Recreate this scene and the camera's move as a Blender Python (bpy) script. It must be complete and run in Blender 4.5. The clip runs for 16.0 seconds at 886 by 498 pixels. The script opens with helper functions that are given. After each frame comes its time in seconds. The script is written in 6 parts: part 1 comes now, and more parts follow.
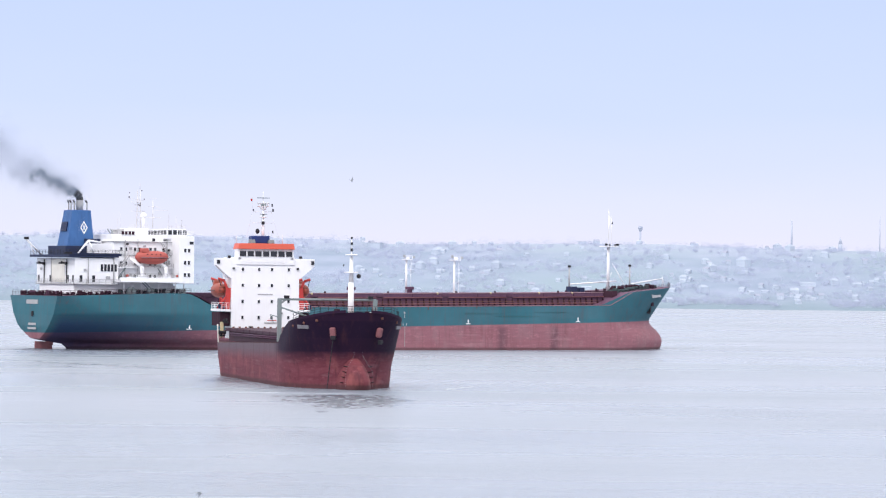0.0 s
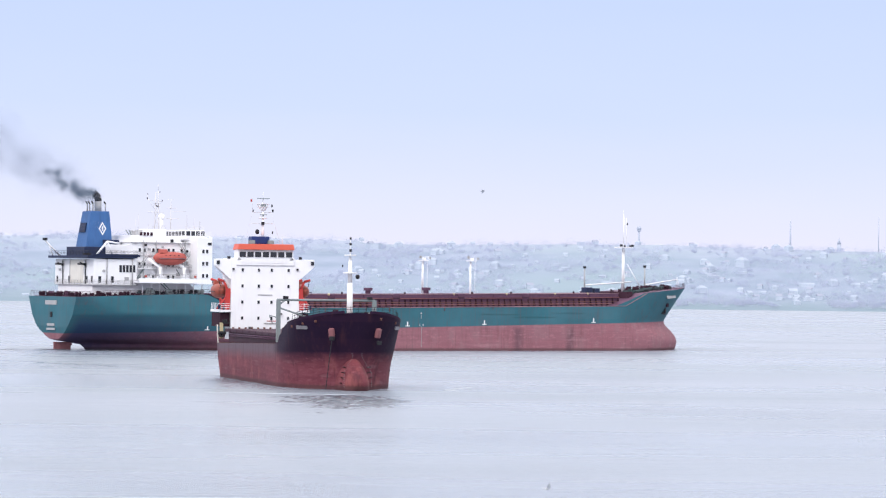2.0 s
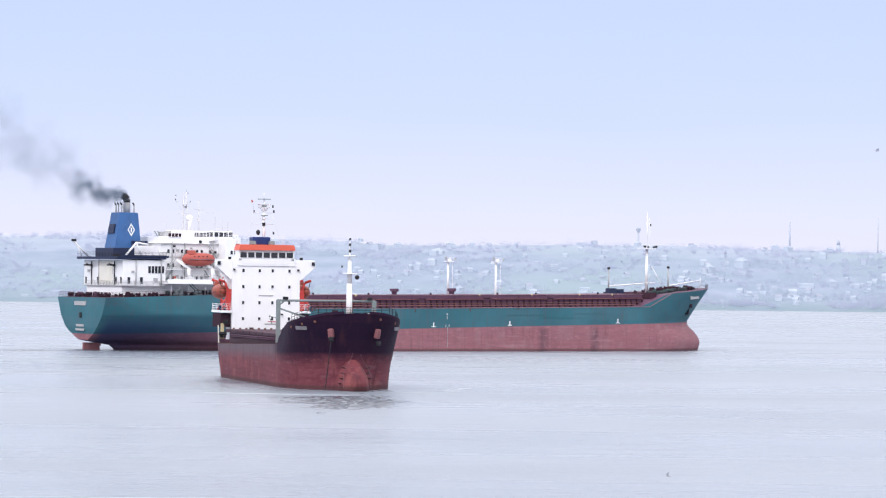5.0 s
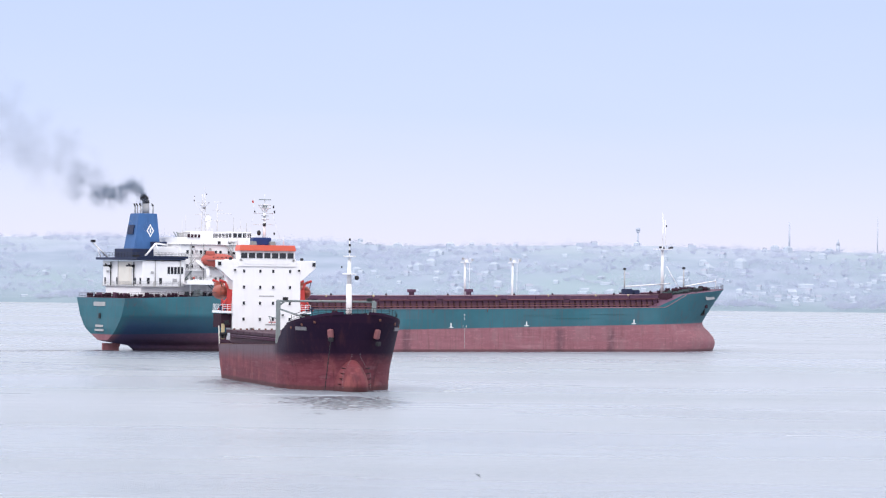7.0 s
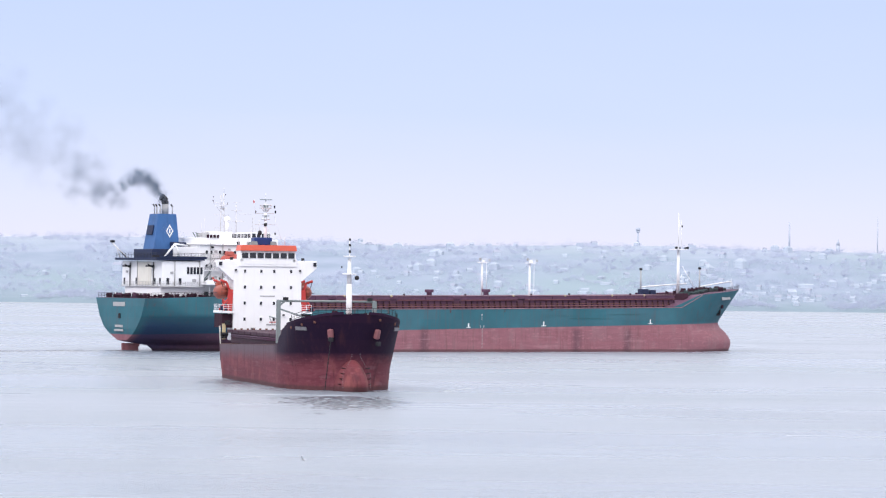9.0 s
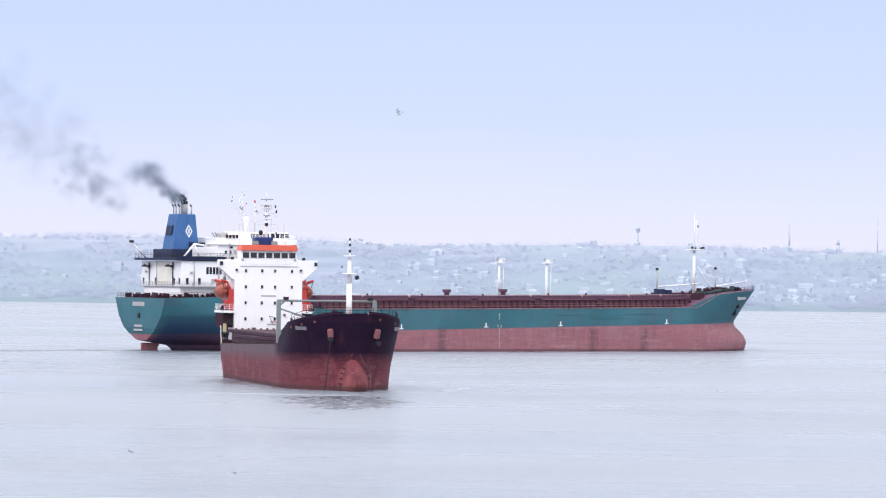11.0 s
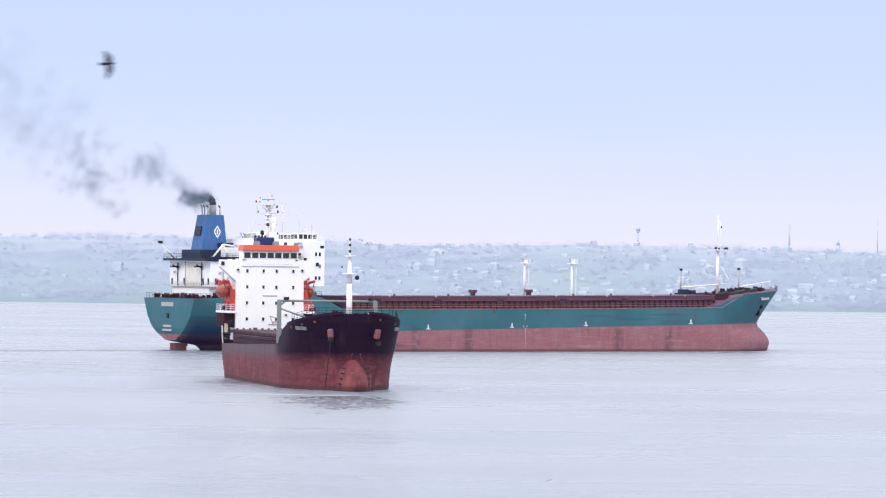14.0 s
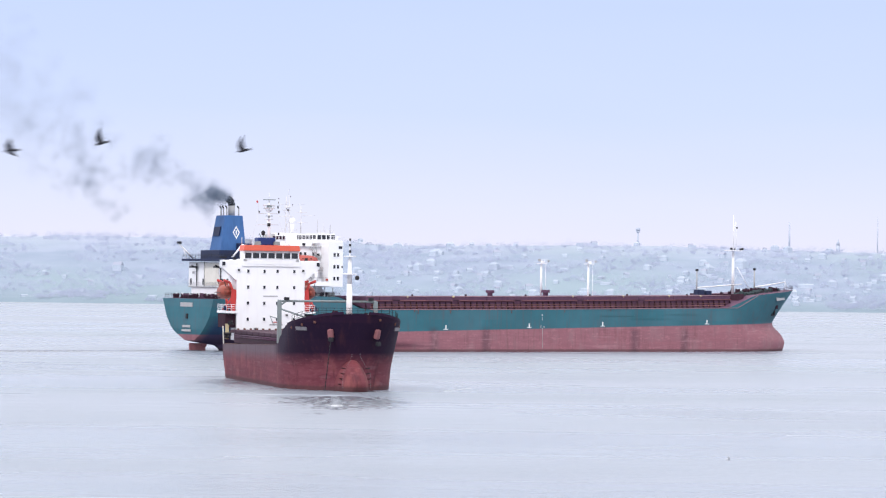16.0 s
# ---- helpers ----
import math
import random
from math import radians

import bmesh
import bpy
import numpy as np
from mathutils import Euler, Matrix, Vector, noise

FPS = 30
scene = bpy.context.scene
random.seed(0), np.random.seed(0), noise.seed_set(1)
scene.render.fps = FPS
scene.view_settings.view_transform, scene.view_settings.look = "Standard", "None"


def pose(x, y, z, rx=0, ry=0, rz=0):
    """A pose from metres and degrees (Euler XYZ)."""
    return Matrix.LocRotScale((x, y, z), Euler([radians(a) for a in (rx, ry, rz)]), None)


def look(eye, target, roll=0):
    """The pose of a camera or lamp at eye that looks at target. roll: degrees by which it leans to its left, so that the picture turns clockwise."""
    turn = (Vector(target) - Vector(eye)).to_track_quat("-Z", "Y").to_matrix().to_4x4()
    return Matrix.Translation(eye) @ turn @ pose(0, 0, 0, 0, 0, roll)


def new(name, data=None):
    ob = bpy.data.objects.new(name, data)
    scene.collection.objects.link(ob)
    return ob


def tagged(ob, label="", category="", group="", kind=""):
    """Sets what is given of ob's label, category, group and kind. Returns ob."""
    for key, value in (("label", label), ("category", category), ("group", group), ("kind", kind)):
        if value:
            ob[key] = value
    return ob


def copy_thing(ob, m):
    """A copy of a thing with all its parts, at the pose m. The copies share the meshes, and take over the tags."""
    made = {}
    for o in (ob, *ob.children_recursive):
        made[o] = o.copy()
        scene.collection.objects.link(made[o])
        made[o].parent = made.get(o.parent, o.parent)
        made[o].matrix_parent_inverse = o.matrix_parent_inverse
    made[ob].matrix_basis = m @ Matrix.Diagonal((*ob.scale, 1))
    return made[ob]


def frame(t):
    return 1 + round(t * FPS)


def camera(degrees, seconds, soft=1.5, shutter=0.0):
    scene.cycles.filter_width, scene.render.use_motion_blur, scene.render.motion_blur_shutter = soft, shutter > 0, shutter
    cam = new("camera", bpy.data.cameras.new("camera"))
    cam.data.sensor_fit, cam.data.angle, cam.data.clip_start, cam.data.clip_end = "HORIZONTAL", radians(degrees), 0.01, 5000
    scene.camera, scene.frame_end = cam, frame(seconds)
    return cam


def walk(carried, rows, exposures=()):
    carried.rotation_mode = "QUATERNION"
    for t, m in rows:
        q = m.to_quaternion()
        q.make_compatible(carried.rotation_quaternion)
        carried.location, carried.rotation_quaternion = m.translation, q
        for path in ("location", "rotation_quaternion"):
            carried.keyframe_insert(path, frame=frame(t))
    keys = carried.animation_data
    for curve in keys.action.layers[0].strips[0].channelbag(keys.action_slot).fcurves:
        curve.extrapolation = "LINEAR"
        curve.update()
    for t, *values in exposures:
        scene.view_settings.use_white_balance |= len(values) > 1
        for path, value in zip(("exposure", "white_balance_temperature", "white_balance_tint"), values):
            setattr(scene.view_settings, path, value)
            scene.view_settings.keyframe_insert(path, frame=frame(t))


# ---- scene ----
# camera on the near shore: long lens, slightly rolled, settling a hair in the first seconds
EYE = (0.0, 0.0, 15.3)
cam = camera(15.83, 16.0, soft=1.2, shutter=0.5)
SETTLE = ((0.0, 4.0, -3.0), (0.5, 3.5, -2.3), (1.5, 3.0, -2.0), (2.0, 1.8, -1.9), (4.0, 1.2, -1.6), (6.5, 0.0, 0.0),
          (9.0, 0.0, 0.0), (11.5, 0.0, -0.6), (14.0, 0.0, -0.4), (16.0, 0.0, 0.0))
walk(cam, [(t, look(EYE, (-1000 * dx / 5640, 1000, EYE[2] + 10.727 + 1000 * dy / 5640), 0.7)) for t, dx, dy in SETTLE],
     [(0.0, 0.06, 6280, 12.8), (16.0, 0.06, 6280, 12.8)])

# ---- world and sun: a bright, thin overcast ----
SUN_ELEVATION, SUN_AZIMUTH = radians(42), radians(205)
world = bpy.data.worlds.new("overcast_sky")
scene.world = world
world.use_nodes = True
wn, wl = world.node_tree.nodes, world.node_tree.links
wn.clear()
sky = wn.new("ShaderNodeTexSky")
sky.sky_type, sky.sun_disc, sky.sun_elevation, sky.sun_rotation = "NISHITA", False, SUN_ELEVATION, SUN_AZIMUTH
sky.dust_density, sky.air_density = 3.0, 1.0
clear = wn.new("ShaderNodeBackground")
clear.inputs[1].default_value = 0.08
wl.new(sky.outputs[0], clear.inputs[0])
wc = wn.new("ShaderNodeTexCoord")
ws = wn.new("ShaderNodeSeparateXYZ")
wl.new(wc.outputs["Generated"], ws.inputs[0])
wnoise = wn.new("ShaderNodeTexNoise")
wnoise.inputs["Scale"].default_value = 9.0
wnoise.inputs["Detail"].default_value = 3.0
wmap = wn.new("ShaderNodeMapping")
wmap.inputs["Scale"].default_value = (1, 1, 5)
wl.new(wc.outputs["Generated"], wmap.inputs[0])
wl.new(wmap.outputs[0], wnoise.inputs["Vector"])
wadd = wn.new("ShaderNodeMath")
wadd.operation = "MULTIPLY_ADD"
wl.new(wnoise.outputs["Fac"], wadd.inputs[0])
wadd.inputs[1].default_value = 0.012
wl.new(ws.outputs["Z"], wadd.inputs[2])
wmr = wn.new("ShaderNodeMapRange")
wmr.inputs["From Min"].default_value = -0.05
wmr.inputs["From Max"].default_value = 0.45
wl.new(wadd.outputs[0], wmr.inputs[0])
wr = wn.new("ShaderNodeValToRGB")
wl.new(wmr.outputs[0], wr.inputs[0])
CLOUD = ((0.0, (0.80, 0.80, 0.93)), (0.115, (0.875, 0.85, 0.96)), (0.16, (0.80, 0.83, 0.975)), (0.22, (0.66, 0.755, 0.985)),
         (0.29, (0.60, 0.71, 0.98)), (0.5, (1.0, 1.03, 1.12)), (1.0, (1.75, 1.72, 1.72)))
for k, (p, c) in enumerate(CLOUD):
    e = wr.color_ramp.elements[k] if k < 2 else wr.color_ramp.elements.new(p)
    e.position, e.color = p, (*c, 1)
cloud = wn.new("ShaderNodeBackground")
wl.new(wr.outputs[0], cloud.inputs[0])
wmix = wn.new("ShaderNodeMixShader")
wmix.inputs[0].default_value = 0.97
wl.new(clear.outputs[0], wmix.inputs[1])
wl.new(cloud.outputs[0], wmix.inputs[2])
wout = wn.new("ShaderNodeOutputWorld")
wl.new(wmix.outputs[0], wout.inputs[0])
sun_data = bpy.data.lights.new("sun", "SUN")
sun_data.energy, sun_data.angle, sun_data.color = 1.5, radians(14), (1.0, 0.97, 0.93)
sun = new("sun", sun_data)
sun.matrix_basis = look((math.sin(SUN_AZIMUTH) * 500, math.cos(SUN_AZIMUTH) * 500, 500 * math.tan(SUN_ELEVATION)), (0, 0, 0))


# ---- materials ----
def shader(name):
    m = bpy.data.materials.new(name)
    m.use_nodes = True
    nt = m.node_tree
    return m, nt.nodes, nt.links, nt.nodes["Principled BSDF"]


def math_node(n, l, op, a, b, c=None):
    o = n.new("ShaderNodeMath")
    o.operation = op
    for k, v in enumerate((a, b, c)):
        if v is None:
            continue
        if isinstance(v, (int, float)):
            o.inputs[k].default_value = v
        else:
            l.new(v, o.inputs[k])
    return o.outputs[0]


def noise_node(n, l, vec, scale, detail=4.0, stretch=(1, 1, 1), rough=0.55):
    mp = n.new("ShaderNodeMapping")
    mp.inputs["Scale"].default_value = stretch
    l.new(vec, mp.inputs[0])
    t = n.new("ShaderNodeTexNoise")
    t.inputs["Scale"].default_value, t.inputs["Detail"].default_value = scale, detail
    t.inputs["Roughness"].default_value = rough
    l.new(mp.outputs[0], t.inputs["Vector"])
    return t.outputs["Fac"]


def ramp(n, l, fac, lo, hi):
    r = n.new("ShaderNodeMapRange")
    r.inputs["From Min"].default_value, r.inputs["From Max"].default_value = lo, hi
    l.new(fac, r.inputs[0])
    return r.outputs[0]


def mix(n, l, fac, a, b):
    x = n.new("ShaderNodeMix")
    x.data_type = "RGBA"
    if isinstance(fac, (int, float)):
        x.inputs[0].default_value = fac
    else:
        l.new(fac, x.inputs[0])
    for k, v in ((6, a), (7, b)):
        if isinstance(v, tuple):
            x.inputs[k].default_value = (*v, 1)
        else:
            l.new(v, x.inputs[k])
    return x.outputs[2]


def bump(n, l, b, height, strength, distance):
    o = n.new("ShaderNodeBump")
    o.inputs["Strength"].default_value, o.inputs["Distance"].default_value = strength, distance
    l.new(height, o.inputs["Height"])
    l.new(o.outputs[0], b.inputs["Normal"])


def painted(name, colour, dirt=(0.25, 0.15, 0.09), amount=0.3, rough=0.5, metal=0.0, scale=0.7, spread=0.15, gloss=0.25):
    """Weathered paint: vertical run-down streaks, blotches and a slight tone change from piece to piece."""
    m, n, l, b = shader(name)
    co = n.new("ShaderNodeTexCoord").outputs["Object"]
    streak = noise_node(n, l, co, scale * 2.2, 5, (1, 1, 0.16))
    blotch = noise_node(n, l, co, scale * 0.5, 4)
    fine = noise_node(n, l, co, scale * 14, 3)
    tone = mix(n, l, ramp(n, l, blotch, 0.3, 0.7), colour, tuple(c * (1 - spread) for c in colour))
    wear = math_node(n, l, "MULTIPLY", ramp(n, l, streak, 0.52, 0.8), amount)
    l.new(mix(n, l, wear, tone, dirt), b.inputs["Base Color"])
    l.new(math_node(n, l, "MULTIPLY_ADD", fine, 0.25, rough - 0.12), b.inputs["Roughness"])
    b.inputs["Metallic"].default_value = metal
    b.inputs["Specular IOR Level"].default_value = gloss
    bump(n, l, b, fine, 0.15, 0.02)
    return m


def hull_paint(name, upper, lower, base_z, slope, soft, rust, rust_amount, grime, weld=2.4, aft=None, bands=(), patch=None, tuck_shade=None, wet_z=0.75):
    """Two paint zones that part at a line along the hull, with rust runs, scrapes and plate tones."""
    m, n, l, b = shader(name)
    co = n.new("ShaderNodeTexCoord").outputs["Object"]
    sp = n.new("ShaderNodeSeparateXYZ")
    l.new(co, sp.inputs[0])
    big = noise_node(n, l, co, 0.12, 5)
    streak = noise_node(n, l, co, 0.9, 6, (1, 1, 0.12))
    along = noise_node(n, l, co, 0.35, 6, (0.25, 1, 3.0))
    fine = noise_node(n, l, co, 6.0, 4)
    plate = n.new("ShaderNodeTexBrick")
    plate.inputs["Scale"].default_value, plate.inputs["Mortar Size"].default_value = 1.0, 0.012
    plate.inputs["Brick Width"].default_value, plate.inputs["Row Height"].default_value = 9.0, weld
    plate.inputs["Color1"].default_value, plate.inputs["Color2"].default_value = (0.0, 0, 0, 1), (1, 1, 1, 1)
    plate.inputs["Mortar"].default_value = (0.3, 0.3, 0.3, 1)
    cx = n.new("ShaderNodeCombineXYZ")
    l.new(sp.outputs[0], cx.inputs[0])
    l.new(sp.outputs[2], cx.inputs[1])
    l.new(cx.outputs[0], plate.inputs["Vector"])
    line = math_node(n, l, "MULTIPLY_ADD", sp.outputs[0], slope, base_z)
    wob = math_node(n, l, "MULTIPLY_ADD", fine, soft * 0.6, line)
    above = math_node(n, l, "SUBTRACT", sp.outputs[2], wob)
    zone = ramp(n, l, above, -soft, soft)
    up = mix(n, l, ramp(n, l, big, 0.35, 0.65), upper, tuple(c * 0.8 for c in upper))
    if aft:
        worn = math_node(n, l, "MULTIPLY", ramp(n, l, math_node(n, l, "MULTIPLY_ADD", streak, 5.0, sp.outputs[0]), -12.5, -17.5), ramp(n, l, sp.outputs[2], 8.2, 6.4))
        up = mix(n, l, worn, up, aft)
    low = mix(n, l, ramp(n, l, along, 0.35, 0.7), lower, tuple(c * k for c, k in zip(lower, grime)))
    body = mix(n, l, zone, low, up)
    body = mix(n, l, math_node(n, l, "MULTIPLY", ramp(n, l, plate.outputs["Color"], 0, 1), 0.10), body, tuple(0.5 * (u + w) for u, w in zip(upper, lower)))
    for x0 in bands:
        near = ramp(n, l, math_node(n, l, "ABSOLUTE", math_node(n, l, "SUBTRACT", math_node(n, l, "MULTIPLY_ADD", big, 2.0, sp.outputs[0]), x0 + 1.0), 0.0), 1.7, 0.3)
        low_down = ramp(n, l, sp.outputs[2], 5.9, 4.6)
        smear = math_node(n, l, "MULTIPLY", math_node(n, l, "MULTIPLY", near, low_down), math_node(n, l, "MULTIPLY_ADD", streak, 0.9, 0.1))
        body = mix(n, l, smear, body, (0.075, 0.05, 0.065))
    if patch:
        # bare primer and fresh rust showing through the bottom paint
        bare = math_node(n, l, "MULTIPLY", math_node(n, l, "MULTIPLY", ramp(n, l, noise_node(n, l, co, 0.45, 6, (1, 1, 0.5)), 0.5, 0.66), 0.7), math_node(n, l, "SUBTRACT", 1.0, zone))
        body = mix(n, l, bare, body, patch)
    scuff = math_node(n, l, "MULTIPLY", math_node(n, l, "MULTIPLY", ramp(n, l, along, 0.56, 0.7), 0.35), math_node(n, l, "SUBTRACT", 1.0, zone))
    body = mix(n, l, scuff, body, tuple(min(0.5, 0.1 + c * 1.25) for c in lower))
    chips = math_node(n, l, "MULTIPLY", math_node(n, l, "MULTIPLY", ramp(n, l, noise_node(n, l, co, 1.7, 6, (0.5, 0.5, 1.3), 0.7), 0.54, 0.7), 0.45), math_node(n, l, "SUBTRACT", 1.0, zone))
    body = mix(n, l, chips, body, tuple(min(0.6, 0.03 + c * 1.5) for c in lower))
    runs = math_node(n, l, "MULTIPLY", ramp(n, l, noise_node(n, l, co, 2.4, 5, (1, 1, 0.06)), 0.56, 0.74), 0.4)
    body = mix(n, l, runs, body, rust)
    wear = math_node(n, l, "MULTIPLY", ramp(n, l, streak, 0.55, 0.78), rust_amount)
    body = mix(n, l, wear, body, rust)
    if tuck_shade:
        # shade of the tucked-in quarter painted dark blue: streaky edge forward, a ragged top
        x_end, z_top, colour = tuck_shade
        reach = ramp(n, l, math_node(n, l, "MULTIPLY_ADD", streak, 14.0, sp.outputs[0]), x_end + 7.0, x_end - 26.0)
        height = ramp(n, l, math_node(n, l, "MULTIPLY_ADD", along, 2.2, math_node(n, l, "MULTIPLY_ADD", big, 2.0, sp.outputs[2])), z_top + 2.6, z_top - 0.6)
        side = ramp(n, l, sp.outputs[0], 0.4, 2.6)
        quarter_shade = math_node(n, l, "MULTIPLY", math_node(n, l, "MULTIPLY", reach, height), math_node(n, l, "MULTIPLY", side, 0.78))
        body = mix(n, l, quarter_shade, body, colour)
    wet = ramp(n, l, math_node(n, l, "MULTIPLY_ADD", fine, 0.5, sp.outputs[2]), wet_z, wet_z - 0.3)
    body = mix(n, l, math_node(n, l, "MULTIPLY", wet, 0.6), body, (0.05, 0.035, 0.035))
    l.new(body, b.inputs["Base Color"])
    l.new(math_node(n, l, "MULTIPLY_ADD", fine, 0.25, 0.5), b.inputs["Roughness"])
    b.inputs["Specular IOR Level"].default_value = 0.12
    bump(n, l, b, math_node(n, l, "MULTIPLY_ADD", plate.outputs["Fac"], -0.5, big), 0.25, 0.12)
    return m


# the green hull's last colour is painted shade for its aft quarter
GREEN_HULL = hull_paint("green_hull_paint", (0.047, 0.16, 0.2), (0.315, 0.137, 0.16), 3.5, 0.0205, 0.08, (0.12, 0.07, 0.07), 0.35, (0.78, 0.74, 0.78), bands=(55.0, 68.5, 109.0, 123.0), patch=(0.285, 0.155, 0.175), tuck_shade=(38.0, 7.9, (0.03, 0.048, 0.125)), wet_z=0.95)
DARK_HULL = hull_paint("black_hull_paint", (0.016, 0.007, 0.025), (0.19, 0.056, 0.072), 4.3, 0.012, 0.85, (0.055, 0.02, 0.028), 0.8, (0.55, 0.46, 0.52), aft=(0.135, 0.098, 0.118), patch=(0.255, 0.082, 0.085), wet_z=1.0)
BULB = hull_paint("rusty_bulb_paint", (0.20, 0.06, 0.065), (0.20, 0.057, 0.068), 4.6, 0.0, 0.5, (0.075, 0.026, 0.034), 0.85, (0.6, 0.5, 0.54), patch=(0.27, 0.085, 0.078), wet_z=1.1)
WHITE = painted("white_paint", (0.85, 0.85, 0.87), (0.55, 0.43, 0.36), 0.13, 0.45, spread=0.04)
CREAM = painted("cream_paint", (0.80, 0.77, 0.70), (0.5, 0.38, 0.28), 0.3)
BLUE = painted("blue_funnel_paint", (0.055, 0.145, 0.35), (0.03, 0.06, 0.14), 0.5)
NAVY_BLUE = painted("dark_blue_paint", (0.018, 0.04, 0.16), (0.03, 0.04, 0.08), 0.4)
NAVY = painted("navy_deck_paint", (0.02, 0.03, 0.075), (0.05, 0.05, 0.06), 0.4)
ORANGE = painted("orange_lifeboat_paint", (0.34, 0.085, 0.058), (0.16, 0.06, 0.045), 0.7, scale=1.4)
FADED_ORANGE = painted("faded_orange_paint", (0.46, 0.105, 0.085), (0.24, 0.08, 0.07), 0.6, scale=1.6)
RED = painted("red_davit_paint", (0.52, 0.055, 0.05), (0.25, 0.05, 0.04), 0.4)
ROOF_RED = painted("orange_red_band_paint", (0.70, 0.135, 0.085), (0.5, 0.14, 0.1), 0.2, spread=0.05)
BROWN = painted("oxide_red_deck_paint", (0.13, 0.07, 0.112), (0.065, 0.044, 0.078), 0.75, gloss=0.05)
RUSTY = painted("rusty_iron", (0.16, 0.07, 0.055), (0.05, 0.03, 0.03), 0.6, 0.7)
MACHINE = painted("dark_deck_machinery_paint", (0.045, 0.024, 0.036), (0.10, 0.045, 0.05), 0.5, 0.75, gloss=0.03)
GREY = painted("grey_green_steel_paint", (0.21, 0.25, 0.26), (0.15, 0.1, 0.08), 0.4)
DARKSTEEL = painted("sooty_steel", (0.02, 0.02, 0.025), (0.06, 0.05, 0.05), 0.4, 0.6)
MAST_GREY = painted("pale_mast_paint", (0.68, 0.67, 0.69), (0.4, 0.3, 0.25), 0.3)
GALV = painted("pale_grey_steel", (0.42, 0.42, 0.43), (0.2, 0.14, 0.1), 0.4)
PINK = painted("faded_red_bolster_paint", (0.25, 0.10, 0.11), (0.12, 0.05, 0.055), 0.5)
DARK_OXIDE = painted("dark_oxide_paint", (0.062, 0.03, 0.046), (0.10, 0.05, 0.055), 0.5, gloss=0.05)
PALE_OXIDE = painted("pale_oxide_paint", (0.34, 0.21, 0.235), (0.16, 0.08, 0.09), 0.6, gloss=0.05)
DECKGREEN = painted("green_deck_paint", (0.05, 0.12, 0.11), (0.14, 0.08, 0.06), 0.5)
GREY_GREEN = painted("dull_green_machinery_paint", (0.06, 0.085, 0.09), (0.06, 0.05, 0.05), 0.5, gloss=0.05)
NAME_GREY = painted("faded_grey_lettering_paint", (0.20, 0.19, 0.21), (0.1, 0.08, 0.08), 0.5)
MARK = painted("white_mark_paint", (0.85, 0.86, 0.86), (0.5, 0.4, 0.35), 0.2)
YELLOW = painted("yellow_paint", (0.56, 0.47, 0.28), (0.3, 0.22, 0.14), 0.3)


def glass_material():
    m, n, l, b = shader("dark_window_glass")
    b.inputs["Base Color"].default_value = (0.02, 0.022, 0.03, 1)
    b.inputs["Roughness"].default_value = 0.08
    return m


GLASS = glass_material()


def water_material(name="river_water", calm=0.22, base=((0.205, 0.243, 0.285), (0.24, 0.27, 0.325))):
    """Silty river water: a swell, short chop and wind ruffles that come in patches."""
    m, n, l, b = shader(name)
    co = n.new("ShaderNodeTexCoord").outputs["Object"]
    drift = noise_node(n, l, co, 0.018, 5, (0.25, 1.0, 1))
    lanes = noise_node(n, l, co, 0.006, 4, (0.35, 1.6, 1))
    gusts = noise_node(n, l, co, 0.03, 4, (0.6, 0.5, 1))
    chop = noise_node(n, l, co, 1.1, 4, (0.55, 1.0, 1))
    ruffle = noise_node(n, l, co, 2.3, 5, (0.45, 0.4, 1), 0.7)
    swell = noise_node(n, l, co, 0.16, 3, (0.5, 1.0, 1))
    l.new(mix(n, l, ramp(n, l, lanes, 0.35, 0.65), base[0], base[1]), b.inputs["Base Color"])
    l.new(math_node(n, l, "MULTIPLY_ADD", ramp(n, l, drift, 0.35, 0.7), 0.14, calm), b.inputs["Roughness"])
    b.inputs["IOR"].default_value = 1.45
    h = math_node(n, l, "MULTIPLY_ADD", swell, 2.5, chop)
    h = math_node(n, l, "MULTIPLY", h, math_node(n, l, "MULTIPLY_ADD", ramp(n, l, lanes, 0.3, 0.7), 0.4, 0.75))
    h = math_node(n, l, "ADD", h, math_node(n, l, "MULTIPLY", math_node(n, l, "MULTIPLY", ramp(n, l, ruffle, 0.36, 0.85), 1.0), ramp(n, l, gusts, 0.34, 0.76)))
    bump(n, l, b, h, 0.8, 0.3)
    return m


# the second water has the dark hull's reflection put into its base colour
WATER, DARKENED_RIPPLE = water_material(), water_material("darkened_ripple_water", 0.06, ((0.075, 0.095, 0.125), (0.11, 0.13, 0.16)))


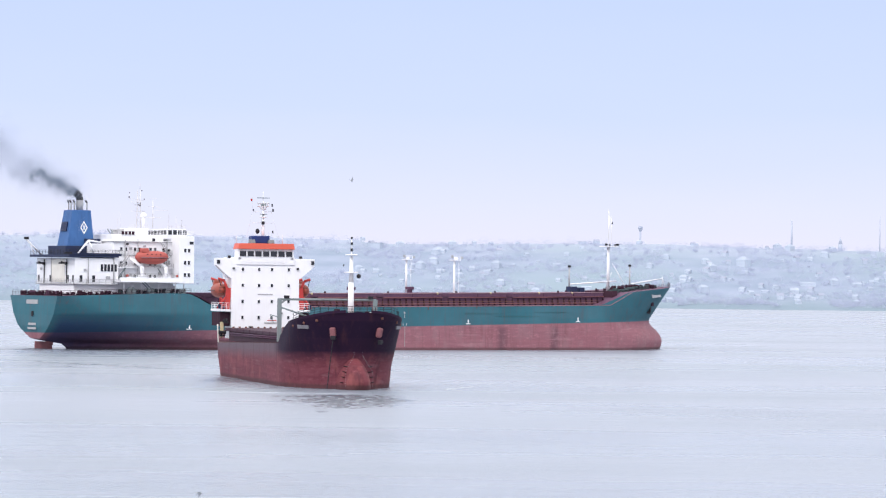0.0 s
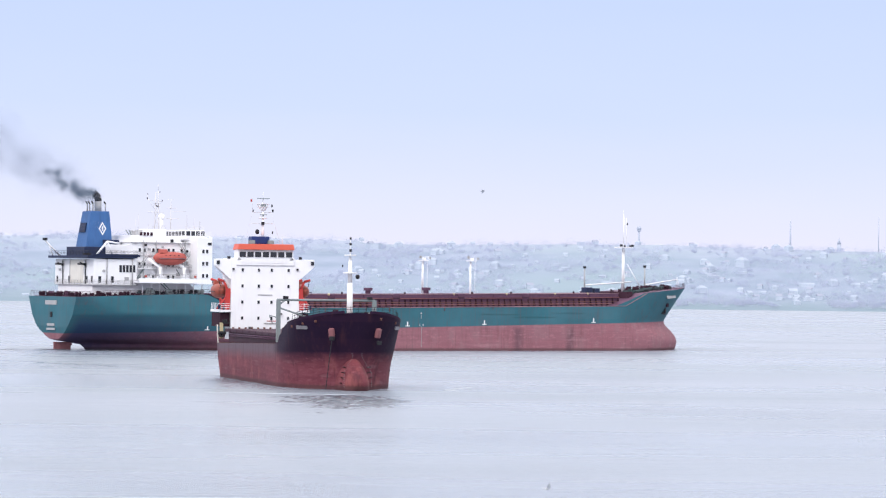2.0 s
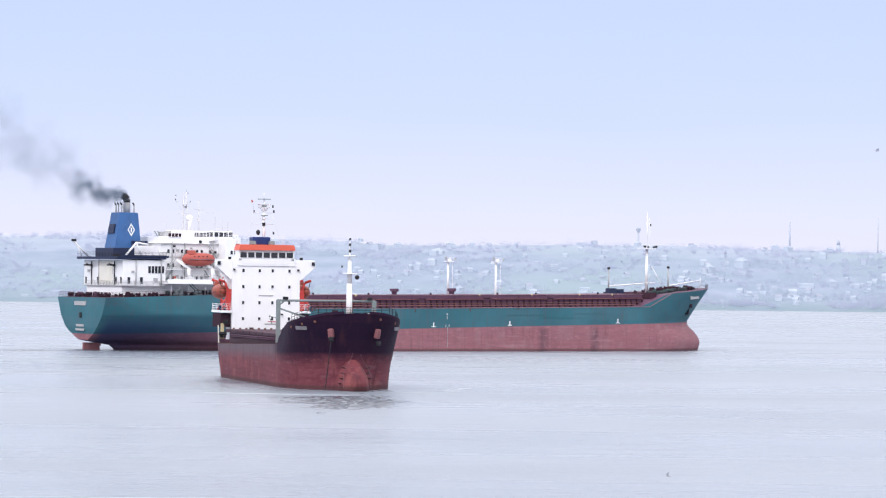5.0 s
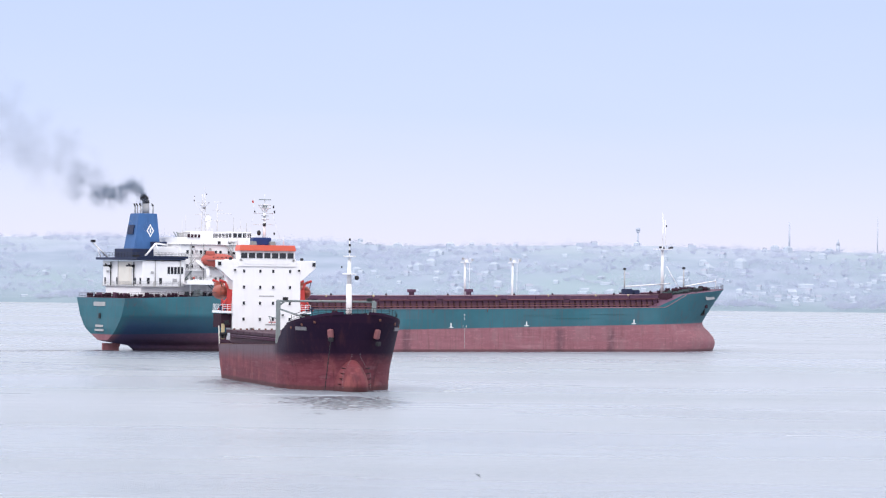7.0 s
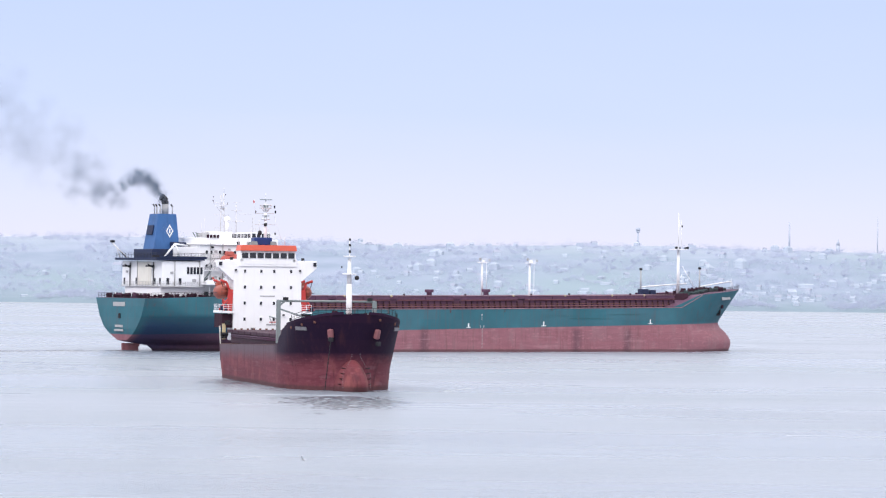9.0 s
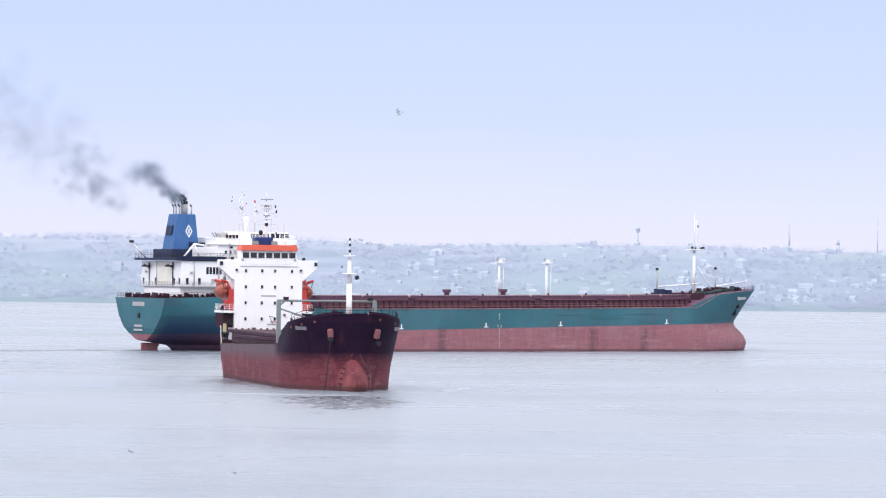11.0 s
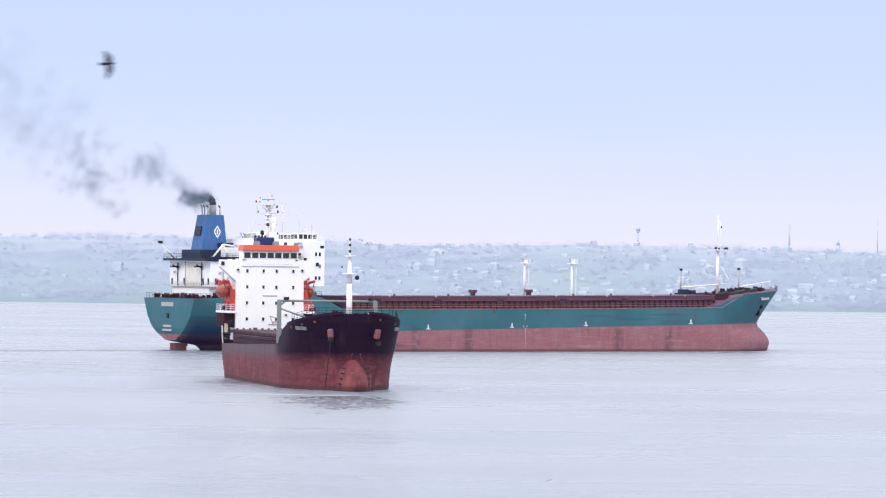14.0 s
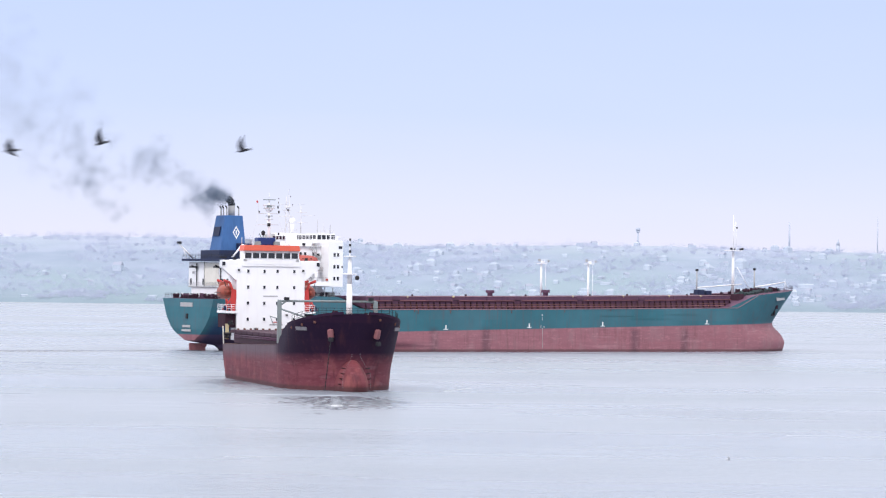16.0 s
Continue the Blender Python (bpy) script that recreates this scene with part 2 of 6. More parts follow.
def far_material(name, a, c, scale, stretch=(1, 1, 1), thin=0.0, third=None, ground=False):
    """Far surfaces, distance haze put into their colours; thin: the share of light that passes through twigs."""
    m, n, l, b = shader(name)
    co = n.new("ShaderNodeTexCoord").outputs["Object"]
    big = noise_node(n, l, co, scale, 6, stretch)
    rnd = n.new("ShaderNodeObjectInfo").outputs["Random"]
    f = math_node(n, l, "MULTIPLY_ADD", rnd, 0.25, ramp(n, l, big, 0.3, 0.7))
    colour = mix(n, l, f, a, c)
    if third:
        colour = mix(n, l, ramp(n, l, noise_node(n, l, co, scale * 0.22, 3), 0.42, 0.62), colour, third)
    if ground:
        # darker foot of the slope; haze painted in as a paler crest
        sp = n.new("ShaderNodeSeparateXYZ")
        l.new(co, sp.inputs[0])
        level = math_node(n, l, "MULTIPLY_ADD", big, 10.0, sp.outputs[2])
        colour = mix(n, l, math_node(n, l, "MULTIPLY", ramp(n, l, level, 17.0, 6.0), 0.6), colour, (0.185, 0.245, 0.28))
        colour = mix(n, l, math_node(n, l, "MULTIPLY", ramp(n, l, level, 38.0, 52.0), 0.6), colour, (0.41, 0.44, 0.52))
    l.new(colour, b.inputs["Base Color"])
    b.inputs["Roughness"].default_value = 0.95
    b.inputs["Specular IOR Level"].default_value = 0.1
    if thin:
        tr, ms, out = n.new("ShaderNodeBsdfTranslucent"), n.new("ShaderNodeMixShader"), n["Material Output"]
        l.new(colour, tr.inputs[0])
        ms.inputs[0].default_value = thin
        l.new(b.outputs[0], ms.inputs[1])
        l.new(tr.outputs[0], ms.inputs[2])
        l.new(ms.outputs[0], out.inputs[0])
    return m


# hill and crest trees: pale blue base colours hold the distance haze
HAZY_FIELD = far_material("haze_painted_hillside", (0.222, 0.275, 0.345), (0.29, 0.332, 0.42), 0.03, (1, 1, 3), third=(0.25, 0.315, 0.36), ground=True)
HAZY_TREE = far_material("haze_pale_twigs", (0.80, 0.81, 0.87), (0.86, 0.87, 0.91), 0.05, thin=0.5)
# town walls, roofs, windows and towers: low contrast and pallor are painted haze
HAZY_WALL = far_material("haze_pale_plaster", (0.43, 0.495, 0.58), (0.51, 0.56, 0.635), 0.05)
HAZY_ROOF = far_material("haze_pale_roof", (0.32, 0.37, 0.45), (0.44, 0.485, 0.56), 0.1)
TILE_ROOF = far_material("haze_pale_red_roof", (0.31, 0.345, 0.425), (0.36, 0.375, 0.45), 0.1)
HAZY_WINDOW = far_material("far_window", (0.39, 0.45, 0.53), (0.43, 0.48, 0.56), 0.1)
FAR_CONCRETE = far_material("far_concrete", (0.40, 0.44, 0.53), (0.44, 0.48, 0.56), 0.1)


# ---- mesh helpers ----
def add_box(bm, c, s, rz=0.0, ry=0.0, rx=0.0, taper=1.0, tapery=None):
    m = pose(*c, rx, ry, rz)
    hx, hy, hz = s[0] / 2, s[1] / 2, s[2] / 2
    ty = taper if tapery is None else tapery
    v = [bm.verts.new(m @ Vector((x * hx * (taper if z > 0 else 1), y * hy * (ty if z > 0 else 1), z * hz)))
         for z in (-1, 1) for y in (-1, 1) for x in (-1, 1)]
    for q in ((0, 2, 3, 1), (4, 5, 7, 6), (0, 1, 5, 4), (2, 6, 7, 3), (0, 4, 6, 2), (1, 3, 7, 5)):
        bm.faces.new([v[i] for i in q])


def add_rod(bm, p0, p1, r0=0.12, r1=None, seg=8):
    p0, p1 = Vector(p0), Vector(p1)
    r1 = r0 if r1 is None else r1
    q = (p1 - p0).to_track_quat("Z", "Y")
    rings = []
    for p, r in ((p0, r0), (p1, r1)):
        rings.append([bm.verts.new(p + q @ Vector((r * math.cos(2 * math.pi * k / seg), r * math.sin(2 * math.pi * k / seg), 0))) for k in range(seg)])
    for k in range(seg):
        bm.faces.new((rings[0][k], rings[0][(k + 1) % seg], rings[1][(k + 1) % seg], rings[1][k]))
    bm.faces.new(rings[0][::-1])
    bm.faces.new(rings[1])


def add_prism(bm, outline, y0, y1, plane="xz"):
    """An outline in the xz (or yz, xy) plane, drawn out from y0 to y1 along the third axis."""
    def at(a, c, d):
        return {"xz": (a, d, c), "yz": (d, a, c), "xy": (a, c, d)}[plane]
    r0 = [bm.verts.new(at(a, c, y0)) for a, c in outline]
    r1 = [bm.verts.new(at(a, c, y1)) for a, c in outline]
    k = len(outline)
    for i in range(k):
        bm.faces.new((r0[i], r0[(i + 1) % k], r1[(i + 1) % k], r1[i]))
    bm.faces.new(r0[::-1])
    bm.faces.new(r1)


def add_ball(bm, c, r, seg=12, rings=8, squash=(1, 1, 1)):
    rows = []
    for j in range(rings + 1):
        a = math.pi * j / rings
        rows.append([bm.verts.new((c[0] + squash[0] * r * math.sin(a) * math.cos(2 * math.pi * k / seg),
                                   c[1] + squash[1] * r * math.sin(a) * math.sin(2 * math.pi * k / seg),
                                   c[2] + squash[2] * r * math.cos(a))) for k in range(seg if 0 < j < rings else 1)])
    for j in range(rings):
        a, d = rows[j], rows[j + 1]
        for k in range(seg):
            q = [a[k % len(a)], d[k % len(d)], d[(k + 1) % len(d)], a[(k + 1) % len(a)]]
            q = [v for i, v in enumerate(q) if v not in q[:i]]
            bm.faces.new(q)


def mesh_of(name, bm, material, smooth=False, bevel=0.0):
    if bevel:
        bmesh.ops.bevel(bm, geom=list(bm.edges), offset=bevel, segments=2, affect="EDGES", profile=0.5)
    bmesh.ops.recalc_face_normals(bm, faces=bm.faces)
    me = bpy.data.meshes.new(name)
    bm.to_mesh(me)
    bm.free()
    for p in me.polygons:
        p.use_smooth = smooth
    me.materials.append(material)
    return me


def part(name, bm, material, parent=None, label="", smooth=False, bevel=0.0):
    ob = new(name, bm if isinstance(bm, bpy.types.Mesh) else mesh_of(name, bm, material, smooth, bevel))
    if parent is not None:
        ob.parent = parent
    return tagged(ob, label)


def boxes(name, material, parent, items, label="", bevel=0.0):
    bm = bmesh.new()
    for it in items:
        add_box(bm, *it)
    return part(name, bm, material, parent, label, bevel=bevel)


def each_box(name, material, parent, items, label="", bevel=0.0):
    return [boxes(name, material, parent, [it], label, bevel) for it in items]


def each_rod(name, material, parent, items, label=""):
    return [rods(name, material, parent, [it], label) for it in items]


def rods(name, material, parent, items, label="", smooth=True):
    bm = bmesh.new()
    for it in items:
        add_rod(bm, *it)
    return part(name, bm, material, parent, label, smooth)


def repeat(name, me, parent, places, rz=0.0):
    out = []
    for p in places:
        ob = part(name, me, None, parent)
        ob.matrix_basis = pose(*p[:3], 0, 0, p[3] if len(p) > 3 else rz)
        out.append(ob)
    return out


def railing(name, parent, points, height=1.0, step=2.0, material=None, bars=3):
    bm = bmesh.new()
    for a, b2 in zip(points, points[1:]):
        a, b2 = Vector(a), Vector(b2)
        k = max(1, round((b2 - a).length / step))
        for i in range(k + 1):
            p = a.lerp(b2, i / k)
            add_rod(bm, p, p + Vector((0, 0, height)), 0.035, None, 4)
        for j in range(bars):
            up = Vector((0, 0, height * (j + 1) / bars))
            add_rod(bm, a + up, b2 + up, 0.03, None, 4)
    return part(name, bm, material or WHITE, parent)


def smooth01(x):
    x = min(1.0, max(0.0, x))
    return x * x * (3 - 2 * x)


def lerp_table(table, x):
    for (a, va), (c, vc) in zip(table, table[1:]):
        if x <= c:
            return va + (vc - va) * max(0.0, (x - a)) / (c - a)
    return table[-1][1]


def loft_hull(stations, levels, point, top_at):
    """A closed hull shell: point(u, v) gives x, half breadth and z; both sides, transom and deck are one skin."""
    bm = bmesh.new()
    rows = {}
    for side in (-1, 1):
        for i in range(stations + 1):
            for j in range(levels + 1):
                x, b, z = point(i / stations, j / levels)
                rows[side, i, j] = bm.verts.new((x, side * b, z))
    for side in (-1, 1):
        for i in range(stations):
            for j in range(levels):
                bm.faces.new((rows[side, i, j], rows[side, i + 1, j], rows[side, i + 1, j + 1], rows[side, i, j + 1]))
    flats = []
    for j in range(levels):
        flats.append(bm.faces.new((rows[-1, 0, j], rows[1, 0, j], rows[1, 0, j + 1], rows[-1, 0, j + 1])))
    for i in range(stations):
        flats.append(bm.faces.new((rows[-1, i, levels], rows[-1, i + 1, levels], rows[1, i + 1, levels], rows[1, i, levels])))
    bmesh.ops.remove_doubles(bm, verts=bm.verts, dist=0.004)
    bmesh.ops.recalc_face_normals(bm, faces=bm.faces)
    return bm


def shade_hull(ob, angle=35):
    me = ob.data
    for p in me.polygons:
        p.use_smooth = True
    bm = bmesh.new()
    bm.from_mesh(me)
    for e in bm.edges:
        if len(e.link_faces) == 2 and e.calc_face_angle(0) > radians(angle):
            e.smooth = False
    bm.to_mesh(me)
    bm.free()


def paint_top(ob, material, above):
    """Deck paint on the upward faces of a hull shell."""
    ob.data.materials.append(material)
    for p in ob.data.polygons:
        if p.normal.z > 0.6 and p.center.z > above:
            p.material_index = 1


# ---- large structure: river, far bank ----
def build_water():
    bm = bmesh.new()
    xs, ys = [-3000, -600, 0, 600, 3000], [-400, 200, 500, 800, 1300, 2100, 4800]
    g = [[bm.verts.new((x, y, 0)) for x in xs] for y in ys]
    for j in range(len(ys) - 1):
        for i in range(len(xs) - 1):
            bm.faces.new((g[j][i], g[j][i + 1], g[j + 1][i + 1], g[j + 1][i]))
    tagged(part("water", bm, WATER), "calm pale grey-blue river water with faint ripples", "water", kind="structure")


def shore_y(x):
    return 2015 + 14 * noise.noise((x * 0.006, 3.1, 0))


def hill_z(x, y):
    d = y - shore_y(x)
    if d < 0:
        return -1.0
    crest = 43 + 4 * noise.noise((x * 0.004, 0.7, 0)) + (3.0 if x < -60 else 0.0)
    return 0.8 + 1.6 * smooth01(d / 8) + (crest - 2.4) * smooth01(d / 330) ** 0.8 + 1.2 * noise.noise((x * 0.02, y * 0.02, 4))


def build_hill():
    nx, ny = 160, 40
    verts, faces = [], []
    for j in range(ny + 1):
        for i in range(nx + 1):
            x = -640 + 1280 * i / nx
            y = shore_y(x) - 6 + 1500 * (j / ny) ** 2.2
            verts.append((x, y, hill_z(x, y)))
    for j in range(ny):
        for i in range(nx):
            a = j * (nx + 1) + i
            faces.append((a, a + 1, a + nx + 2, a + nx + 1))
    me = bpy.data.meshes.new("far_bank")
    me.from_pydata(verts, [], faces)
    for p in me.polygons:
        p.use_smooth = True
    me.materials.append(HAZY_FIELD)
    tagged(new("far_bank", me), "hazy pale blue hillside rising from the far shore", "hillside", kind="structure")


build_water()
build_hill()


# ---- the green bulk carrier: x runs from the transom to the bow, y to port ----
GB, GL = 12.3, 162.7


def green_top(x):
    return lerp_table(((0, 11.3), (26, 12.1), (31.0, 12.0), (33, 11.2), (36, 9.8), (38.5, 9.3), (80, 9.6), (138.3, 10.3), (144.4, 13.25), (150, 13.8), (163.4, 14.8)), x)


def green_point(u, v):
    xr = u * GL
    z = -1.5 + (green_top(xr) + 1.5) * v
    stern = lerp_table(((-1.5, 8.2), (0.3, 7.8), (1.2, 6.6), (1.7, 2.8), (2.2, 0.5), (5, 0.0), (11.3, 0.0)), z)
    stem = lerp_table(((-1.5, 159.6), (0.5, 160.9), (2.0, 161.3), (3.4, 160.6), (4.6, 159.3), (5.6, 158.0), (6.4, 157.4), (7.2, 157.6), (8.2, 158.3), (14.8, GL)), z)
    x = stern + (stem - stern) * u
    wt = lerp_table(((-1.5, 0.03), (1.7, 0.04), (2.1, 0.16), (3.0, 0.34), (4.0, 0.52), (5.2, 0.67), (7.5, 0.85), (9.5, 0.93), (11.3, 1.0)), z)
    if z > 7.9:
        fs = wt + (1 - wt) * smooth01((x - stern) / (12 - 2 * (z - 7.9)))
    else:
        # below the knuckle the aft body tucks in towards the skeg
        knuckle = 0.866 + 0.134 * smooth01((x - stern) / 12)
        fs = knuckle * (1 - (1 - min(1, wt / 0.866)) * (1 - smooth01((x - stern) / 50) ** 0.75))
    entry = lerp_table(((-1.5, 24), (5, 25), (9, 24), (15.3, 21)), z)
    k = min(1.0, max(0.0, (stem - x) / entry))
    fb = (1 - (1 - k) ** 2.2) ** lerp_table(((-1.5, 0.85), (6, 0.85), (15.3, 0.62)), z)
    return x, max(0.001, GB * min(fs, 1) * fb), z


def ship_window_mesh(w, h, axis):
    """A recess frame and pane as one small plate; axis: the wall's outward direction."""
    bm = bmesh.new()
    s = (w, 0.10, h) if axis == "y" else (0.10, w, h)
    add_box(bm, (0, 0, 0), s)
    return mesh_of("window", bm, GLASS)


def window_row(parent, me, frame_me, places):
    for p in places:
        w = part("window", frame_me, None, parent)
        w.matrix_basis = pose(*p)
        part("pane", me, None, w).matrix_basis = pose(0, 0, 0)


def frame_mesh(w, h, axis, t=0.06):
    bm = bmesh.new()
    for c, s in (((0, 0, h / 2), (w + 2 * t, 0.16, t)), ((0, 0, -h / 2), (w + 2 * t, 0.16, t)), ((-w / 2, 0, 0), (t, 0.16, h)), ((w / 2, 0, 0), (t, 0.16, h))):
        if axis == "x":
            c, s = (c[1], c[0], c[2]), (s[1], s[0], s[2])
        add_box(bm, c, s)
    return mesh_of("window_frame", bm, WHITE)


PANE_Y, FRAME_Y = ship_window_mesh(0.62, 0.85, "y"), frame_mesh(0.62, 0.85, "y")
PANE_X, FRAME_X = ship_window_mesh(0.42, 0.56, "x"), frame_mesh(0.42, 0.56, "x")
DOOR_Y = ship_window_mesh(0.62, 1.35, "y")


def lifeboat(parent, length, m, paint):
    boat = part("lifeboat", boat_hull_mesh(length), None, parent, "enclosed orange lifeboat hung in davits")
    boat.data.materials.clear()
    boat.data.materials.append(paint)
    boat.matrix_basis = m
    bm = bmesh.new()
    add_box(bm, (-length * 0.22, 0, length * 0.21), (length * 0.22, length * 0.2, length * 0.1), 0, 0, 0, 0.8)
    part("conning_hatch", bm, paint, boat, bevel=0.05)
    for s in (-1, 1):
        bm = bmesh.new()
        add_rod(bm, (-length * 0.42, s * length * 0.165, -0.02), (length * 0.42, s * length * 0.165, -0.02), 0.05, None, 5)
        part("grab_line", bm, DARKSTEEL, boat)
    return boat


def boat_hull_mesh(length):
    bm = bmesh.new()
    n, seg = 14, 16
    rings = []
    for i in range(n + 1):
        u = -1 + 2 * i / n
        w = max(0.02, (1 - abs(u) ** 2.6) ** 0.6)
        ring = []
        for k in range(seg):
            a = 2 * math.pi * k / seg
            y, z = math.cos(a), math.sin(a)
            z = z * (0.19 if z > 0 else 0.17)
            ring.append(bm.verts.new((u * length / 2, y * 0.165 * length * w, z * length * w ** 0.8 + 0.03 * length * u * u)))
        rings.append(ring)
    for i in range(n):
        for k in range(seg):
            bm.faces.new((rings[i][k], rings[i][(k + 1) % seg], rings[i + 1][(k + 1) % seg], rings[i + 1][k]))
    bm.faces.new(rings[0][::-1])
    bm.faces.new(rings[-1])
    return mesh_of("lifeboat", bm, ORANGE, True)


def clutter(parent, name, spots, material, seed, size=0.9):
    """Deck gear, each piece a small winch: drum on two cheeks over a bed."""
    rnd = random.Random(seed)
    bm = bmesh.new()
    add_box(bm, (0, 0, 0.12), (1.1, 0.9, 0.24))
    add_box(bm, (0, -0.42, 0.55), (0.7, 0.12, 0.8), 0, 0, 0, 0.6, 1)
    add_box(bm, (0, 0.42, 0.55), (0.7, 0.12, 0.8), 0, 0, 0, 0.6, 1)
    add_rod(bm, (0, -0.6, 0.6), (0, 0.6, 0.6), 0.27, None, 10)
    add_box(bm, (0.45, 0.2, 0.45), (0.35, 0.4, 0.5))
    me = mesh_of(name, bm, material)
    for p in spots:
        ob = part(name, me, None, parent)
        k = size * rnd.uniform(0.75, 1.35)
        ob.matrix_basis = pose(*p, 0, 0, rnd.uniform(0, 360)) @ Matrix.Diagonal((k, k, k, 1))


def on_side(x, z):
    """Half breadth of the green hull at x, z."""
    best = GB
    u = min(1, max(0, x / GL))
    for _ in range(8):
        v = (z + 1.5) / (green_top(u * GL) + 1.5)
        px, b, _z = green_point(u, v)
        u = min(1, max(0, u + (x - px) / GL))
        best = b
    return best


def build_green_ship():
    ship = tagged(new("cargo_ship"), "green bulk carrier with red lower hull and blue funnel", "ship")
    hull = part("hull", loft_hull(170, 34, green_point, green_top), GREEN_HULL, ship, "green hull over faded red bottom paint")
    shade_hull(hull)
    paint_top(hull, BROWN, 8.0)
    # deck sheet a little above the hull's closing skin
    bm = bmesh.new()
    prev = None
    for i in range(1, 160):
        x = GL * i / 160
        b = on_side(x, green_top(x)) - 0.12
        row = [bm.verts.new((x, s * max(b, 0.05), green_top(x) + 0.03)) for s in (-1, 1)]
        if prev:
            bm.faces.new((prev[0], row[0], row[1], prev[1]))
        prev = row
    part("deck", bm, BROWN, ship, "oxide red deck")
    bm = bmesh.new()
    add_box(bm, (2.4, 0, 0.35), (3.9, 0.45, 2.6))
    add_box(bm, (3.9, 0, 1.6), (1.3, 0.7, 1.4))
    part("rudder", bm, PINK, ship, "dull red rudder blade under the transom", bevel=0.08)

    # accommodation: aft block, recessed side, bridge tower
    aft = boxes("aft_house", WHITE, ship, [((10, 0, 16.6), (10, 19.6, 5.4)), ((10, 0, 13.3), (9.6, 17.6, 3.0))], "white aft deckhouse", 0.06)
    boxes("cream_panel", CREAM, aft, [((4.97, -1.5, 16.6), (0.12, 6.6, 4.9))])
    for y in (-6.5, 2.6, 8.6, -9.0):
        part("door", DOOR_Y, None, aft).matrix_basis = pose(4.95, y, 15.0, 0, 0, 90)
    for x in (6.4, 9.3):
        part("door", DOOR_Y, None, aft).matrix_basis = pose(x, -9.84, 15.0)
    vent = part("louvre_window", ship_window_mesh(0.55, 1.5, "y"), None, aft)
    vent.matrix_basis = pose(11.2, -9.84, 17.3)
    for k in range(1, 5):
        part("louvre_window", vent.data, None, aft).matrix_basis = pose(11.2 + 0.78 * k, -9.84, 17.3)
    each_rod("stay_pillar", DARKSTEEL, aft, [((4.8, -6.0, 14), (4.8, -6.0, 19)), ((4.8, 5.5, 14), (4.8, 5.5, 19)), ((3.5, -6, 18.6), (4.9, -6, 17.8)), ((3.5, 5.5, 18.6), (4.9, 5.5, 17.8))])
    each_box("lamp_bracket", DARKSTEEL, aft, [((4.0, -6.0, 18.2), (1.5, 1.2, 0.35)), ((4.0, 5.5, 18.2), (1.5, 1.2, 0.35))])
    boxes("deck_ledge", GALV, aft, [((10, 0, 13.85), (10.3, 20.0, 0.14))])
    railing("railing", aft, [(4.7, 9.6, 13.9), (4.7, -9.9, 13.9), (15, -9.9, 13.9)], 0.95, 1.5, GALV)
    each_rod("vent_pipe", GALV, aft, [((13.9, -9.95, 14.0), (13.9, -9.95, 19.5), 0.14), ((8.0, -9.95, 14.0), (8.0, -9.95, 19.5), 0.1), ((4.85, 1.9, 14.0), (4.85, 1.9, 19.4), 0.1)])
    each_box("wall_box", GALV, aft, [((12.6, -9.9, 15.2), (0.9, 0.2, 0.7)), ((7.3, -9.9, 16.8), (0.6, 0.2, 0.5)), ((4.9, 7.3, 17.0), (0.2, 0.7, 0.5))])
    boat_deck = boxes("boat_deck", NAVY, ship, [((9.2, 0, 19.75), (11.4, 20.6, 0.5)), ((10, -10.2, 20.05), (11.0, 0.2, 0.5))], "dark navy deck edge")
    railing("railing", boat_deck, [(3.6, 10, 20.0), (3.6, -10.2, 20.0), (15, -10.2, 20.0)], 1.0, 1.6, DARKSTEEL)
    boxes("funnel_base", NAVY, ship, [((9.0, 0, 20.9), (7.6, 9.2, 2.0))], "navy funnel housing", 0.1)
    boxes("white_vent_house", WHITE, ship, [((12.6, -5.6, 21.2), (5.0, 3.6, 2.4))], bevel=0.08)
    each_rod("davit_brace", WHITE, ship, [((6.0, -8.6, 20.0), (8.6, -8.6, 23.0), 0.22), ((8.6, -8.6, 23.0), (11.6, -8.6, 22.6), 0.2), ((10.0, -8.6, 20), (8.6, -8.6, 23), 0.2),
                                      ((1.7, 8.0, 23.2), (5.2, 8.0, 20.0), 0.2), ((3.6, 8, 20), (2.6, 8, 22.4), 0.12)])
    each_box("lamp_box", DARKSTEEL, ship, [((1.7, 8.0, 23.5), (0.8, 0.8, 0.5)), ((3.2, -10.3, 20.3), (1.6, 0.5, 0.4))])
    # funnel
    bm = bmesh.new()
    base, top = ((6.4, -2.7), (12.7, -2.7), (12.7, 2.7), (6.4, 2.7)), ((7.7, -2.2), (12.0, -2.2), (12.0, 2.2), (7.7, 2.2))
    lo = [bm.verts.new((x, y, 21.6)) for x, y in base]
    hi = [bm.verts.new((x, y, 29.5)) for x, y in top]
    for k in range(4):
        bm.faces.new((lo[k], lo[(k + 1) % 4], hi[(k + 1) % 4], hi[k]))
    bm.faces.new(lo[::-1])
    bm.faces.new(hi)
    funnel = part("funnel", bm, BLUE, ship, "tapered blue funnel with a white diamond", bevel=0.12)
    boxes("funnel_grille", NAVY, funnel, [((7.0, 0.2, 26.0), (0.3, 2.8, 2.0), 0, 9.3)])
    boxes("funnel_apron", NAVY, funnel, [((12.0, -1.6, 22.5), (3.4, 4.2, 1.9))], bevel=0.1)
    bm = bmesh.new()
    corners = ((1, 0), (0, 1), (-1, 0), (0, -1))
    ring_o, ring_i = [[bm.verts.new((10.3 + w * sx, -2.47 + 0.063 * h * sz, 25.8 + h * sz)) for sx, sz in corners] for w, h in ((0.88, 1.45), (0.58, 0.98))]
